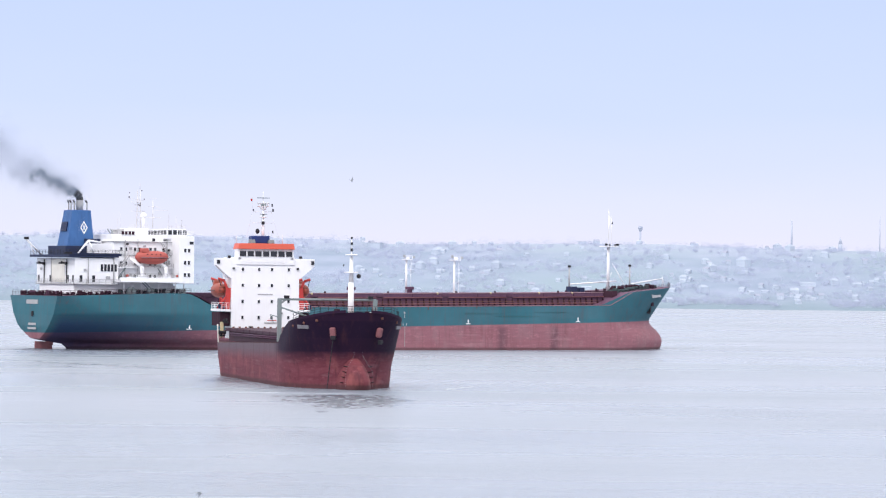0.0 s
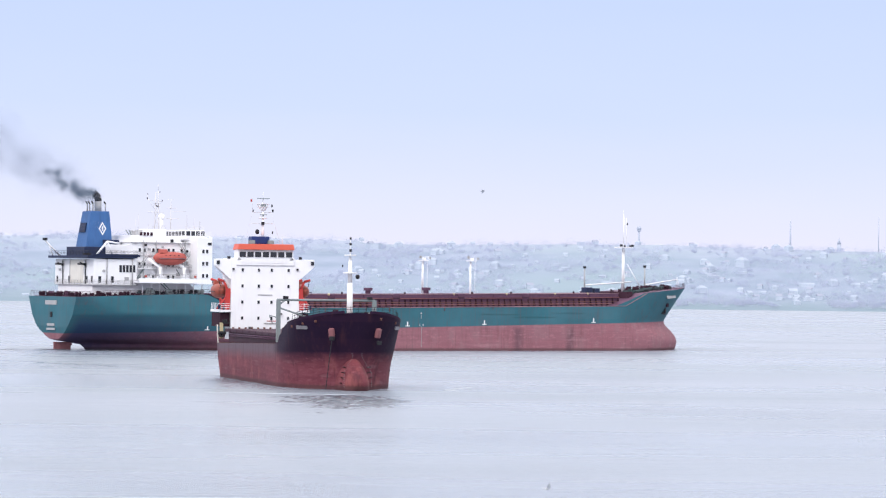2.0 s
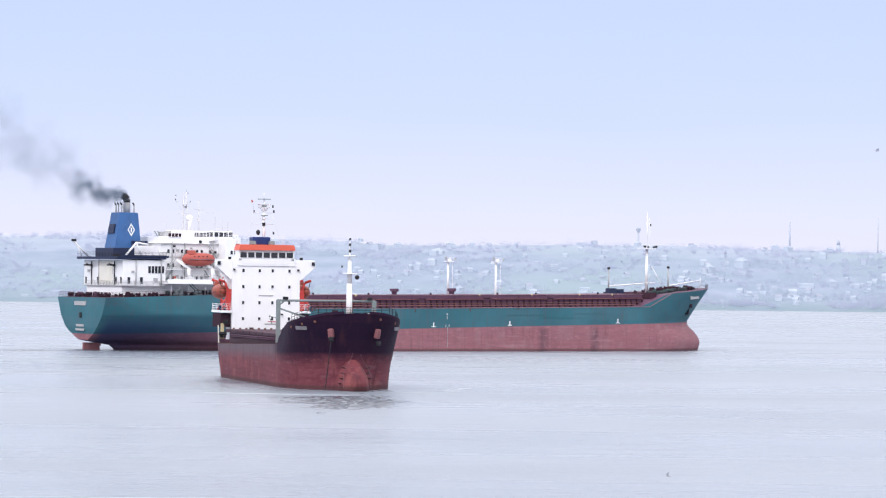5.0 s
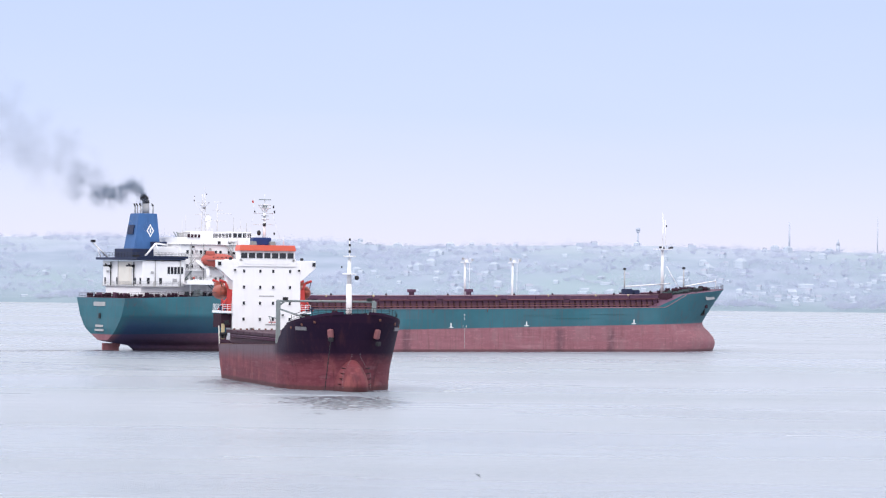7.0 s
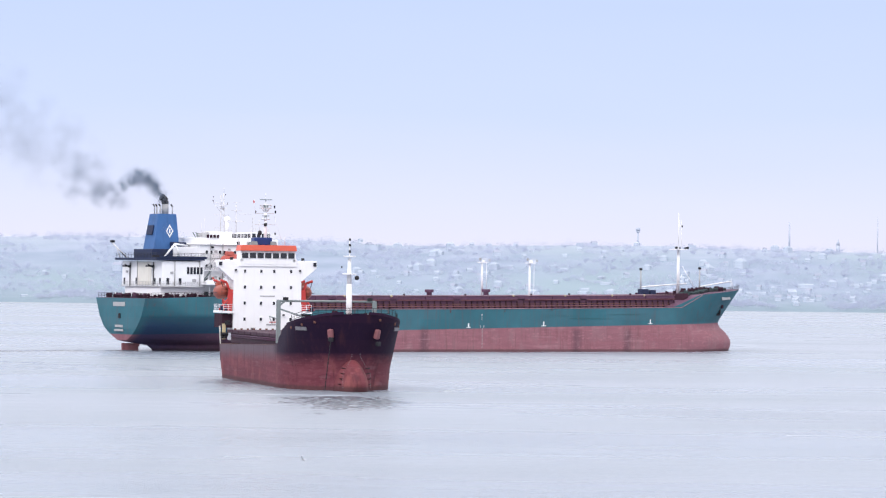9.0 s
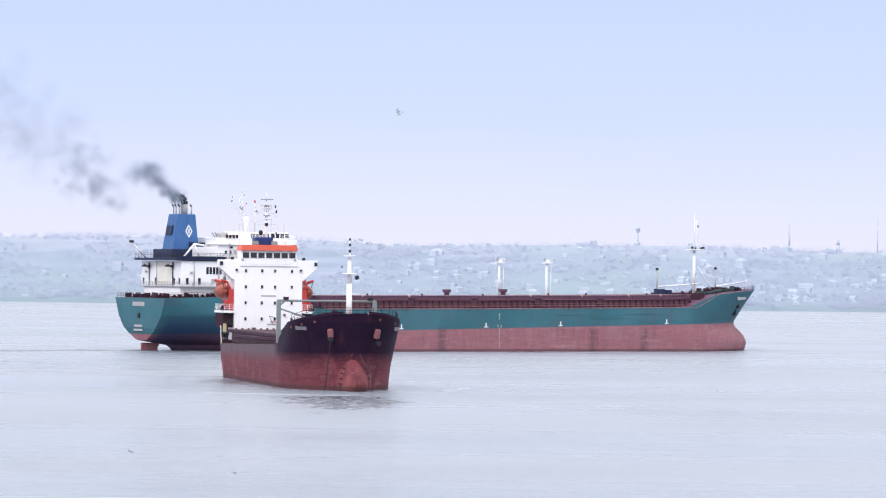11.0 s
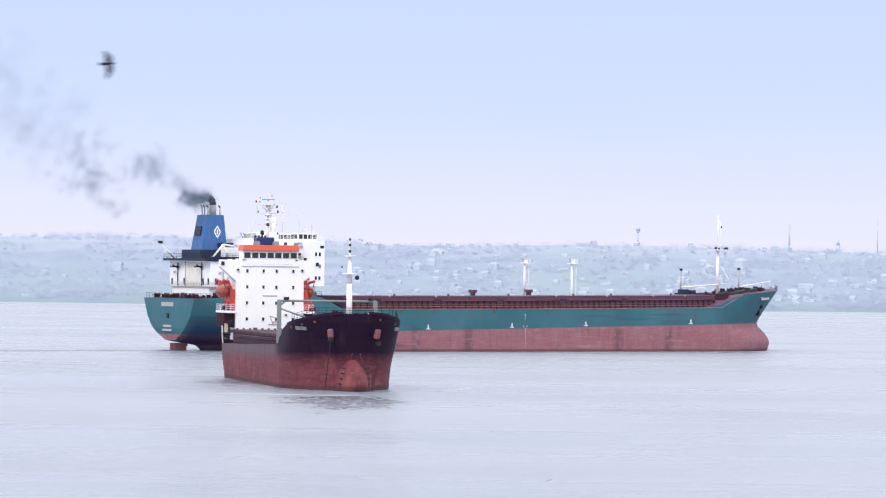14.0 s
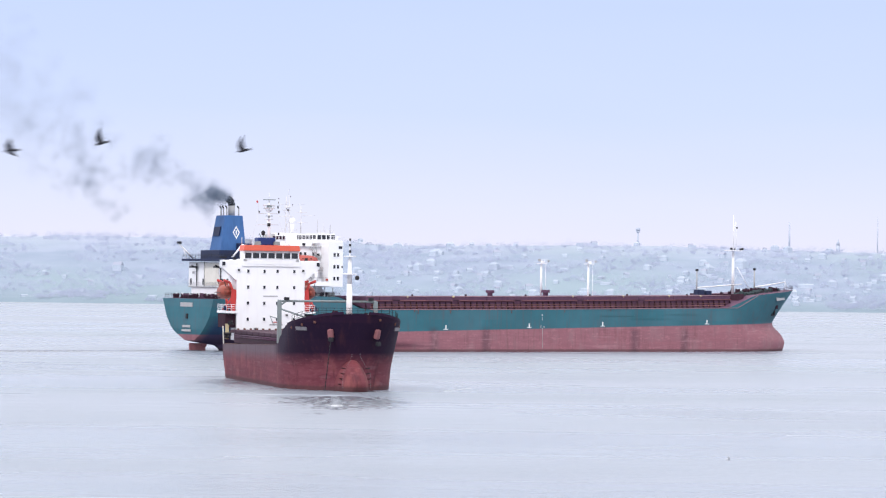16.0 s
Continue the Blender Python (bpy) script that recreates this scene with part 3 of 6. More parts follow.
    for k in range(4):
        bm.faces.new((ring_o[k], ring_o[(k + 1) % 4], ring_i[(k + 1) % 4], ring_i[k]))
    add_box(bm, (10.3, -2.5, 25.8), (0.28, 0.12, 0.95))
    part("diamond_emblem", bm, MARK, funnel, "white diamond emblem")
    rods("exhaust_stack", GALV, funnel, [((10.2, -0.3, 29.3), (10.2, -0.3, 31.9), 0.75, 0.72, 14)], "pale exhaust stack with sooty bent top")
    bm = bmesh.new()
    pts = [(10.2, -0.3, 31.7), (10.15, -0.3, 32.4), (9.8, -0.3, 32.9), (9.2, -0.3, 33.15)]
    for a, c in zip(pts, pts[1:]):
        add_rod(bm, a, c, 0.78, 0.74, 14)
    part("stack_elbow", bm, DARKSTEEL, funnel, smooth=True)
    for x, y in ((8.2, 0.8), (8.2, -0.4), (8.6, -1.2), (11.6, -1.0)):
        pipe = rods("exhaust_pipe", GALV, funnel, [((x, y, 29.3), (x, y, 31.2), 0.15, 0.15, 8)])
        rods("pipe_tip", DARKSTEEL, pipe, [((x, y, 31.1), (x - 0.35, y, 31.6), 0.17, 0.17, 8)])
    # middle house behind the boat
    mid = boxes("side_house", WHITE, ship, [((21.5, 0, 17.6), (14.0, 17.0, 11.0)), ((21.0, 0, 23.75), (12.0, 13.0, 1.5)), ((22.5, 0, 12.9), (15.0, 13.0, 1.6))], "white accommodation block with boat recess", 0.06)
    window_row(mid, PANE_Y, FRAME_Y, [(x, -8.52, z) for z in (15.6, 18.3, 21.3) for x in (16.2, 17.3, 19.4, 20.5, 23.0, 24.1, 26.2)])
    shelf = boxes("boat_platform", WHITE, mid, [((21.5, -10.2, 14.55), (14.2, 4.2, 0.4)), ((21.5, -12.1, 14.9), (14.2, 0.15, 0.9))])
    railing("railing", shelf, [(14.6, -12.1, 15.3), (28.4, -12.1, 15.3)], 0.9, 1.6, GALV)
    for x in (19.0, 24.6):
        each_rod("davit", WHITE, mid, [((x - 1.2, -9.5, 19.4), (x + 0.6, -11.3, 17.6), 0.28), ((x + 0.6, -11.3, 17.6), (x + 0.8, -11.5, 14.7), 0.28),
                                   ((x - 0.6, -9.0, 19.4), (x + 1.2, -10.9, 17.6), 0.2), ((x + 1.2, -10.9, 17.6), (x + 1.4, -11.1, 14.7), 0.2)])
        each_box("davit_foot", WHITE, mid, [((x + 1.0, -11.3, 15.3), (1.7, 1.1, 1.3))], bevel=0.05)
    for z, dx, x0, hw in ((17.4, 14.3, 21.5, 8.62), (20.1, 14.3, 21.5, 8.62), (22.95, 14.6, 21.5, 8.9)):
        boxes("deck_ledge", GALV, mid, [((x0, 0, z), (dx, hw * 2, 0.12))])
    for x in (17.0, 20.0, 26.8):
        rods("vent_pipe", GALV, mid, [((x, -8.75, 14.8), (x, -8.75, 23.4), 0.12, 0.12, 6)])
    railing("railing", mid, [(14.6, -9.6, 17.45), (28.0, -9.6, 17.45)], 0.9, 1.5, GALV)
    railing("railing", mid, [(15.2, -6.4, 24.5), (27.0, -6.4, 24.5)], 0.9, 1.3, MAST_GREY)
    boxes("walkway", WHITE, mid, [((21.5, -9.1, 17.4), (13.6, 1.2, 0.14))])
    each_rod("stair", GREY, mid, [((15.0, -9.4, 14.8), (17.0, -9.4, 17.4), 0.1), ((15.0, -8.9, 14.8), (17.0, -8.9, 17.4), 0.1), ((26.2, -9.4, 14.8), (24.4, -9.4, 17.4), 0.1)])
    each_box("life_raft", WHITE, mid, [((17.2, -10.9, 15.1), (1.5, 0.8, 0.7)), ((19.6, -11.0, 15.1), (1.5, 0.8, 0.7))], "white raft canister", 0.2)
    each_box("deck_lamp", DARKSTEEL, mid, [((17.4, -8.9, 22.4), (0.4, 0.5, 0.4)), ((23.6, -8.9, 23.4), (0.5, 0.5, 0.6)), ((27.2, -8.9, 21.2), (0.4, 0.4, 0.5))])
    each_box("air_duct", GALV, mid, [((16.2, -5.0, 25.0), (1.0, 1.2, 1.0)), ((18.6, -3.0, 25.1), (1.2, 1.4, 1.2))], "", 0.1)
    boat = lifeboat(ship, 7.9, pose(22.3, -10.7, 19.5), FADED_ORANGE)
    each_box("boat_window", GLASS, boat, [((x, -1.16, 0.75), (0.3, 0.08, 0.22), 0, 0, 32) for x in (-1.5, -0.5, 0.5, 1.5)])
    rods("rubbing_band", PALE_OXIDE, boat, [((-3.0, -1.24, 0.12), (3.0, -1.24, 0.12), 0.07, 0.07, 6)])
    each_rod("boat_fall", DARKSTEEL, ship, [((19.6, -10.7, 20.6), (19.4, -10.2, 21.6), 0.06), ((25.0, -10.7, 20.6), (25.0, -10.2, 21.6), 0.06)])
    each_rod("inclined_stair", GALV, mid, [((15.4 + k, -9.3, 17.5), (17.4 + k, -9.3, 20.1), 0.09) for k in (0.0, 0.5, 9.6, 10.1)] + [((27.4, -8.9, 20.2), (25.6, -8.9, 22.9), 0.09), ((27.0, -8.9, 20.2), (25.2, -8.9, 22.9), 0.09)])
    railing("railing", mid, [(14.6, -9.0, 20.2), (28.0, -9.0, 20.2)], 0.9, 1.5, GALV)
    each_box("wall_box", GALV, mid, [((x, -8.6, z), (w, 0.25, h)) for x, z, w, h in ((15.3, 16.3, 0.5, 0.9), (18.3, 16.0, 0.6, 0.5), (21.7, 15.9, 0.5, 0.9), (25.2, 16.2, 0.7, 0.6), (21.8, 18.6, 0.4, 0.7), (25.2, 18.9, 0.5, 0.5), (18.4, 21.5, 0.6, 0.5), (27.4, 18.6, 0.4, 0.9), (21.6, 22.0, 0.5, 0.4))])
    each_box("lifebuoy_rack", FADED_ORANGE, mid, [((x, -12.2, 15.75), (0.5, 0.12, 0.5)) for x in (16.0, 27.6)], "orange lifebuoy rack", 0.04)
    clutter(mid, "boat_winch", [(18, -10.8, 14.75), (20.5, -10.6, 14.75), (16, -11, 14.75)], GREY, 4, 0.9)
    tower = boxes("bridge_tower", WHITE, ship, [((29.8, 0, 19.2), (3.6, 24.4, 10.0)), ((29.2, 0, 24.75), (4.6, 17.0, 2.1))], "white bridge tower across the full beam", 0.06)
    window_row(tower, PANE_Y, FRAME_Y, [(x, -12.22, z) for z in (16.0, 18.6, 21.2) for x in (29.4, 30.3)])
    each_box("wing_window", GLASS, tower, [((30.9, -12.22, 22.8), (0.9, 0.1, 0.6))])
    each_box("wheelhouse_window", GLASS, tower, [((27.6 + 1.15 * k, -8.53, 25.05), (0.85, 0.1, 0.95)) for k in range(4)] + [((26.88, -7.6 + 1.6 * k, 25.05), (0.1, 1.2, 0.9)) for k in range(6)])
    railing("railing", tower, [(28.1, -12.1, 24.2), (31.5, -12.1, 24.2), (31.5, -8.6, 24.2)], 1.0, 1.2)
    railing("railing", tower, [(15.2, -8.3, 23.1), (27.8, -8.3, 23.1)], 1.0, 1.6)
    railing("railing", tower, [(27, -8.3, 25.8), (31.3, -8.3, 25.8)], 0.8, 1.2, MAST_GREY)
    each_rod("whip_aerial", GALV, tower, [((30.6, -8, 25.7), (30.6, -8, 27.8), 0.06), ((28.5, -6, 25.7), (28.5, -6, 29.0), 0.05)])
    # ladder, radar masts, dome
    each_rod("ladder", GREY, ship, [((14.6, -5.0, 25.6), (17.2, -5.0, 21.6), 0.12), ((14.9, -5.8, 25.6), (17.5, -5.8, 21.6), 0.12), ((15.6, -5.4, 25.4), (18.2, -5.4, 21.6), 0.12)])
    each_box("deck_vent", MACHINE, ship, [((17.4 + 0.8 * k, -6.7, 24.8), (0.4, 0.5, 0.7)) for k in range(4)])
    mast = rods("radar_mast", MAST_GREY, ship, [((23.75, 0, 25), (23.9, 0, 34.0), 0.13, 0.09), ((24.75, 0, 25), (24.5, 0, 34.3), 0.13, 0.09), ((24.5, 0, 34.3), (24.5, 0, 35.6), 0.05)], "pale grey lattice radar mast")
    each_rod("lattice_bar", MAST_GREY, mast, [((23.8, 0, z), (24.6, 0, z + 0.8), 0.05) for z in (27.6, 28.8, 30.0, 31.2, 32.4)] + [((24.6, 0, z), (23.8, 0, z + 0.8), 0.05) for z in (27.0, 28.2, 29.4, 30.6, 31.8)])
    each_rod("yard", MAST_GREY, mast, [((21.9, 0, 32.3), (25.6, 0, 31.9), 0.05), ((22.2, 0, 29.6), (25.8, 0, 29.6), 0.06), ((22.0, 0, 33.3), (22.0, 0, 32.2), 0.04), ((24.2, -1.8, 31), (24.2, 1.8, 31), 0.06), ((22.0, 0, 32.2), (23.8, 0, 30.2), 0.035)])
    rods("mast_platform", MAST_GREY, mast, [((24.25, 0, 31.5), (24.25, 0, 31.6), 0.8, 0.8, 10)])
    each_box("mast_lamp", MACHINE, mast, [((21.9, 0, 32.6), (0.16, 0.16, 0.32)), ((25.5, 0, 32.2), (0.14, 0.14, 0.25)), ((24.4, 0, 31.0), (0.4, 0.3, 0.35)), ((22.0, 0, 33.5), (0.14, 0.14, 0.22)), ((24.9, 0, 34.0), (0.14, 0.14, 0.25))])
    boxes("mast_house", WHITE, ship, [((23.2, 0, 25.1), (4.4, 5.0, 1.6))], bevel=0.08)
    railing("railing", mast, [(21.1, -2.4, 25.9), (25.3, -2.4, 25.9)], 0.9, 1.0, MAST_GREY)
    bm = bmesh.new()
    add_ball(bm, (24.6, -1.6, 28.6), 0.7)
    add_rod(bm, (24.6, -1.6, 25.8), (24.6, -1.6, 28.2), 0.35, 0.4, 12)
    part("antenna_dome", bm, WHITE, mast, smooth=True)
    mast2 = rods("signal_mast", MAST_GREY, ship, [((27.6, 0, 26), (27.6, 0, 32.0), 0.14, 0.07)], "slim pale grey signal mast with radar scanners")
    each_box("radar_scanner", MAST_GREY, mast2, [((27.7, 0, 30.6), (2.6, 0.3, 0.11)), ((28.0, 0, 28.3), (2.9, 0.3, 0.13))])
    each_rod("yard", MAST_GREY, mast2, [((26.8, 0, 32.4), (28.6, 0, 32.4), 0.035), ((28.0, 0, 29.9), (31.3, 0, 29.9), 0.04), ((27.6, 0, 30.4), (27.6, 0, 30.7), 0.2), ((27.6, 0, 28.0), (27.6, 0, 28.4), 0.25)])
    each_rod("whip_aerial", MAST_GREY, mast2, [((18.5, -3, 25.2), (18.4, -3, 29.2), 0.035), ((20.2, 2, 25.2), (20.2, 2, 28.0), 0.035), ((31.2, -4, 26.3), (31.2, -4, 28.6), 0.04)])

    # poop rail and gear
    pts = [(0.2, 11.6, 11.35), (0.2, -11.6, 11.35), (14, -12.1, 11.75), (31, -12.1, 12.05)]
    railing("railing", ship, pts, 1.05, 1.5, MACHINE)
    rnd = random.Random(3)
    clutter(ship, "winch", [(rnd.uniform(0.9, 2.6), y, 11.4) for y in np.linspace(-10.5, 10.8, 13)] + [(x, -11.0 + rnd.uniform(0, 0.8), 11.5) for x in np.linspace(3.0, 15, 10)], MACHINE, 5, 0.85)
    clutter(ship, "deck_gear", [(1.6, -3.5, 11.4), (1.8, 4.5, 11.4), (2.2, -8, 11.4)], BROWN, 8, 1.35)
    clutter(ship, "deck_locker", [(x, -10.9, 11.9) for x in (17.5, 22, 26, 29.5)], GREY, 6, 1.2)
    clutter(ship, "deck_machine", [(x, -9.0 - 0.3 * (k % 3), 11.9) for k, x in enumerate((16, 17.4, 18.8, 20.4, 21.6, 23.2, 24.6, 26.0, 27.4, 28.8, 30.2))], GREY_GREEN, 16, 1.0)
    each_rod("deck_pillar", WHITE, ship, [((x, -10.6, 11.9), (x, -10.6, 14.5), 0.11, 0.11, 8) for x in np.linspace(16, 30, 8)] + [((x, -9.4, 11.6), (x, -9.4, 12.4), 0.08, 0.08, 6) for x in np.linspace(2.5, 14, 9)])
    each_rod("vent_post", WHITE, ship, [((1.9, y, 11.4), (1.9, y, 12.5), 0.1, 0.13, 8) for y in (-9.2, -6.4, -1.6, 1.2, 3.1, 6.6, 9.4)])
    each_rod("inclined_ladder", GREY, ship, [((20.0, -10.8, 14.4), (22.6, -10.8, 12.0), 0.12), ((20.5, -11.2, 14.4), (23.1, -11.2, 12.0), 0.12)])
    # hatches: coaming with stays, and covers
    bm = bmesh.new()
    add_prism(bm, [(-8.5, 0.1), (-9.3, 0.1), (-8.7, 1.7), (-8.5, 1.7)], -0.08, 0.08, "yz")
    stay_me = mesh_of("coaming_stay", bm, MACHINE)
    edges = [38.5, 47, 62.5, 79, 96, 113, 139.5]
    for a, c in zip(edges, edges[1:]):
        xa, xc = a + 0.9, c - 0.9
        zd = green_top((a + c) / 2)
        tilt = -math.degrees(math.atan2(green_top(c - 1) - green_top(a + 1) if c < 137 else 0.4, c - a))
        hatch = boxes("hatch_coaming", BROWN, ship, [(((xa + xc) / 2, 0, zd + 0.95), (xc - xa, 17.0, 1.9), 0, tilt)], "oxide red hatch coaming with side stays")
        k = int((xc - xa) / 1.5)
        for i in range(k + 1):
            x = xa + (xc - xa) * i / k
            zz = zd + (x - (a + c) / 2) * math.tan(radians(-tilt))
            part("coaming_stay", stay_me, None, hatch).matrix_basis = pose(x, 0, zz)
        pn = max(2, round((xc - xa) / 8))
        for i in range(pn):
            x = xa + (xc - xa) * (i + 0.5) / pn
            zz = zd + (x - (a + c) / 2) * math.tan(radians(-tilt))
            boxes("hatch_cover", BROWN, hatch, [((x, 0, zz + 2.45), ((xc - xa) / pn - 0.12, 17.8, 0.9), 0, tilt)], bevel=0.08)
        # pale rod added as a painted highlight on the covers' top edge
        rods("cover_edge_highlight", PALE_OXIDE, hatch, [((xa, -8.95, zd + 2.86 - (xc - xa) / 2 * math.tan(radians(-tilt))), (xc, -8.95, zd + 2.86 + (xc - xa) / 2 * math.tan(radians(-tilt))), 0.08, 0.08, 6)])
        rods("hatch_ledge", PINK, hatch, [((xa, -9.1, zd + 1.9 - (xc - xa) / 2 * math.tan(radians(-tilt))), (xc, -9.1, zd + 1.9 + (xc - xa) / 2 * math.tan(radians(-tilt))), 0.1, 0.1, 6)])
    each_rod("deck_pipe", PINK, ship, [((x, -11.4, green_top(x) + 0.55), (x + 6, -11.4, green_top(x + 6) + 0.55), 0.13, 0.13, 6) for x in range(39, 132, 6)])
    each_rod("deck_pipe", RUSTY, ship, [((x, -11.7, green_top(x) + 1.05), (x + 6, -11.7, green_top(x + 6) + 1.05), 0.06, 0.06, 6) for x in range(39, 132, 6)])
    railing("railing", ship, [(39, -11.9, 9.35), (80, -11.9, 9.6), (136, -11.9, 10.3)], 1.0, 3.0, RUSTY, 2)
    bm = bmesh.new()
    add_rod(bm, (0, 0, 0), (0, 0, 0.9), 0.6, 0.6, 12)
    add_rod(bm, (0, 0, 0.7), (0, 0, 1.35), 1.0, 1.0, 14)
    vent_me = mesh_of("mushroom_vent", bm, BROWN, False)
    repeat("mushroom_vent", vent_me, ship, [(74, -5, 12.5), (89.0, -5, 12.7)])
    bm = bmesh.new()
    add_rod(bm, (0, 0, 0), (0, 0, 0.5), 0.24, 0.2, 8)
    small = mesh_of("deck_ventilator", bm, MACHINE)
    repeat("deck_ventilator", small, ship, [(x, -7.5, green_top(x) + 2.85) for x in (52, 66, 82, 99.6, 110, 127)])
    bm = bmesh.new()
    add_ball(bm, (0, 0, 0.2), 0.28, 8, 6)
    lamp = mesh_of("deck_lamp", bm, YELLOW, True)
    repeat("deck_lamp", lamp, ship, [(x, -8.8, green_top(x) + 2.6) for x in (50, 62, 94, 108, 121, 130)])
    # lamp posts with gallows heads
    for x, y, z0, zt in ((91, 0, 12.4, 20.0), (99.3, -7.2, 9.8, 20.0)):
        post = rods("lamp_post", WHITE, ship, [((x, y, z0), (x, y, zt), 0.26, 0.22, 12), ((x + 1.2, y, z0), (x + 1.2, y, zt), 0.05)], "white light post on deck")
        boxes("head_platform", WHITE, post, [((x + 0.2, y, zt + 0.15), (1.9, 1.6, 0.2)), ((x + 0.4, y, zt + 0.5), (0.6, 0.5, 0.6))])
        railing("railing", post, [(x - 0.7, y - 0.8, zt + 0.25), (x + 1.1, y - 0.8, zt + 0.25)], 0.8, 0.9)
        each_box("floodlight", GALV, post, [((x - 0.9, y - 0.6, zt + 0.9), (0.35, 0.5, 0.6)), ((x + 1.6, y - 0.6, zt + 0.7), (0.3, 0.4, 0.5))])
    # forecastle
    boxes("forecastle_break", DARK_OXIDE, ship, [((141, 0, 11.9), (1.4, 20, 3.4))], "oxide red forecastle front")
    rnd = random.Random(9)
    spots = [(rnd.uniform(139, 158), rnd.uniform(-7, 5), 13.6) for _ in range(26)]
    clutter(ship, "windlass", [(x, y * (1 if x < 150 else 0.5), green_top(x) + 0.05) for x, y, _z in spots], MACHINE, 10, 0.9)
    clutter(ship, "deck_gear", [(144.5 + 1.05 * k, -7.6 + 0.42 * k + rnd.uniform(-0.5, 1.5), green_top(144.5 + 1.05 * k) + 0.05) for k in range(13)], GREY_GREEN, 18, 0.8)
    clutter(ship, "mooring_winch", [(146, -5, 13.6), (149, -4, 13.8), (152, 3, 14.1), (156, -1.5, 14.3)], MACHINE, 12, 1.25)
    clutter(ship, "bollard_box", [(141.0 + k * 1.6, -8 + 0.2 * k, 13.0 + 0.1 * k) for k in range(5)], GREY_GREEN, 13, 1.1)
    each_box("deck_store", NAVY, ship, [((133.0, -4, 13.9), (1.8, 2, 1.2)), ((135.4, -4, 13.8), (1.4, 1.6, 1.0))], bevel=0.05)
    pts = [(x, -on_side(x, green_top(x)) + 0.15, green_top(x)) for x in (143.5, 149, 154, 158, 161, 163)]
    railing("railing", ship, pts, 1.0, 1.3, MACHINE)
    foremast = rods("foremast", WHITE, ship, [((145.8, 0, 13.5), (145.8, 0, 23.8), 0.38, 0.3, 12), ((145.8, 0, 24.2), (145.8, 0, 32.6), 0.1, 0.05, 8),
                                            ((146.7, 0, 24.2), (146.5, 0, 31.0), 0.06), ((145.8, 0, 24.2), (146.0, 0, 31.0), 0.06), ((147, 0, 20), (150.5, -1, 14.0), 0.07),
                                            ((146.2, -1, 18.0), (145.8, 0, 16.0), 0.05)], "white foremast with crosstree")
    boxes("crosstree", WHITE, foremast, [((145.8, 0, 24.0), (3.6, 2.4, 0.22))])
    each_box("floodlight", DARKSTEEL, foremast, [((144.6, -0.9, 24.4), (0.5, 0.4, 0.5)), ((147.8, -0.9, 24.4), (0.5, 0.4, 0.5)), ((145.4, -1.1, 24.3), (0.3, 0.3, 0.4)), ((147.0, -1.1, 24.3), (0.3, 0.3, 0.4)), ((146.8, 0, 29.5), (0.25, 0.25, 0.5))])
    for x, z0, zt in ((132.3, 13.6, 19.0), (149.2, 13.9, 19.4)):
        p = rods("derrick_post", GALV, ship, [((x, -4, z0), (x, -4, zt), 0.2, 0.15, 8)])
        boxes("post_cap", DARKSTEEL, p, [((x, -4, zt + 0.15), (0.5, 0.5, 0.5))])
    each_rod("derrick_boom", WHITE, ship, [((132.4, -4, 15.0), (145.4, -4, 15.9), 0.16, 0.13, 8)])
    each_rod("derrick_boom", WHITE, ship, [((149.2, -4, 15.2), (159.4, -2.6, 16.6), 0.16, 0.13, 8)])
    rods("jackstaff", WHITE, ship, [((159.6, -2.4, 14.8), (159.6, -2.4, 17.2), 0.09, 0.06, 6), ((159.6, -2.4, 16.8), (160.6, -2.0, 15.0), 0.06)])
    for a, c in ((38.5, 60), (60, 80), (80, 108), (108, 138.3), (138.3, 140.3), (140.3, 142.3), (142.3, 144.4)):
        rods("sheer_rail", PALE_OXIDE, hull, [((a, -on_side(a, green_top(a)) - 0.02, green_top(a)), (c, -on_side(c, green_top(c)) - 0.02, green_top(c)), 0.09, 0.09, 6)])
    # hull markings: tug marks, load marks, name plates as bars, anchor
    def mark(name, x, z, items, mat=MARK):
        whole = name == "tug_mark"
        bm = bmesh.new()
        for dx, dz, w, h in items:
            add_box(bm, (x + dx, -on_side(x + dx, z + dz) - 0.02, z + dz), (w, 0.08 if x > 40 else 0.2, h))
            if not whole:
                part(name, bm, mat, hull)
                bm = bmesh.new()
        if whole:
            part(name, bm, mat, hull)
        else:
            bm.free()
    for x in (31.0, 58.0, 80.0, 100.0, 129.4):
        z = 3.5 + 0.0205 * x + 0.35
        mark("tug_mark", x, z, [(0, 0, 1.15, 0.16), (0, 0.5, 0.26, 0.9)])
    mark("load_mark", 83.5, 6.3, [(0, 2.0, 0.32, 0.4), (0, 1.2, 0.1, 0.8), (-0.35, -0.6, 0.12, 0.55), (0.5, -0.6, 0.2, 0.45), (0.1, -3.2, 0.08, 4.6)], GALV)
    for x, z, w in ((104.0, 8.2, 10.0), (113.0, 7.6, 12.0), (122.0, 8.6, 9.0)):
        mark("rubbing_strake", x, z, [(0, 0, w, 0.035)], DECKGREEN)
    rnd = random.Random(31)
    for _ in range(7):
        x = rnd.uniform(36, 136)
        rods("scupper_pipe", RUSTY, hull, [((x, -12.33, green_top(x) - 0.1), (x, -12.33, green_top(x) - rnd.uniform(0.5, 1.1)), 0.09, 0.09, 6)])
    lie = math.degrees(math.atan2(on_side(151.5, 12.6) - on_side(155.5, 12.6), 4.0))
    boxes("name_bar", GALV, hull, [((153.5, -on_side(153.5, 12.6) - 0.02, 12.6), (4.6, 0.16, 0.9), lie, -3, -14)], "blurred pale name bar")
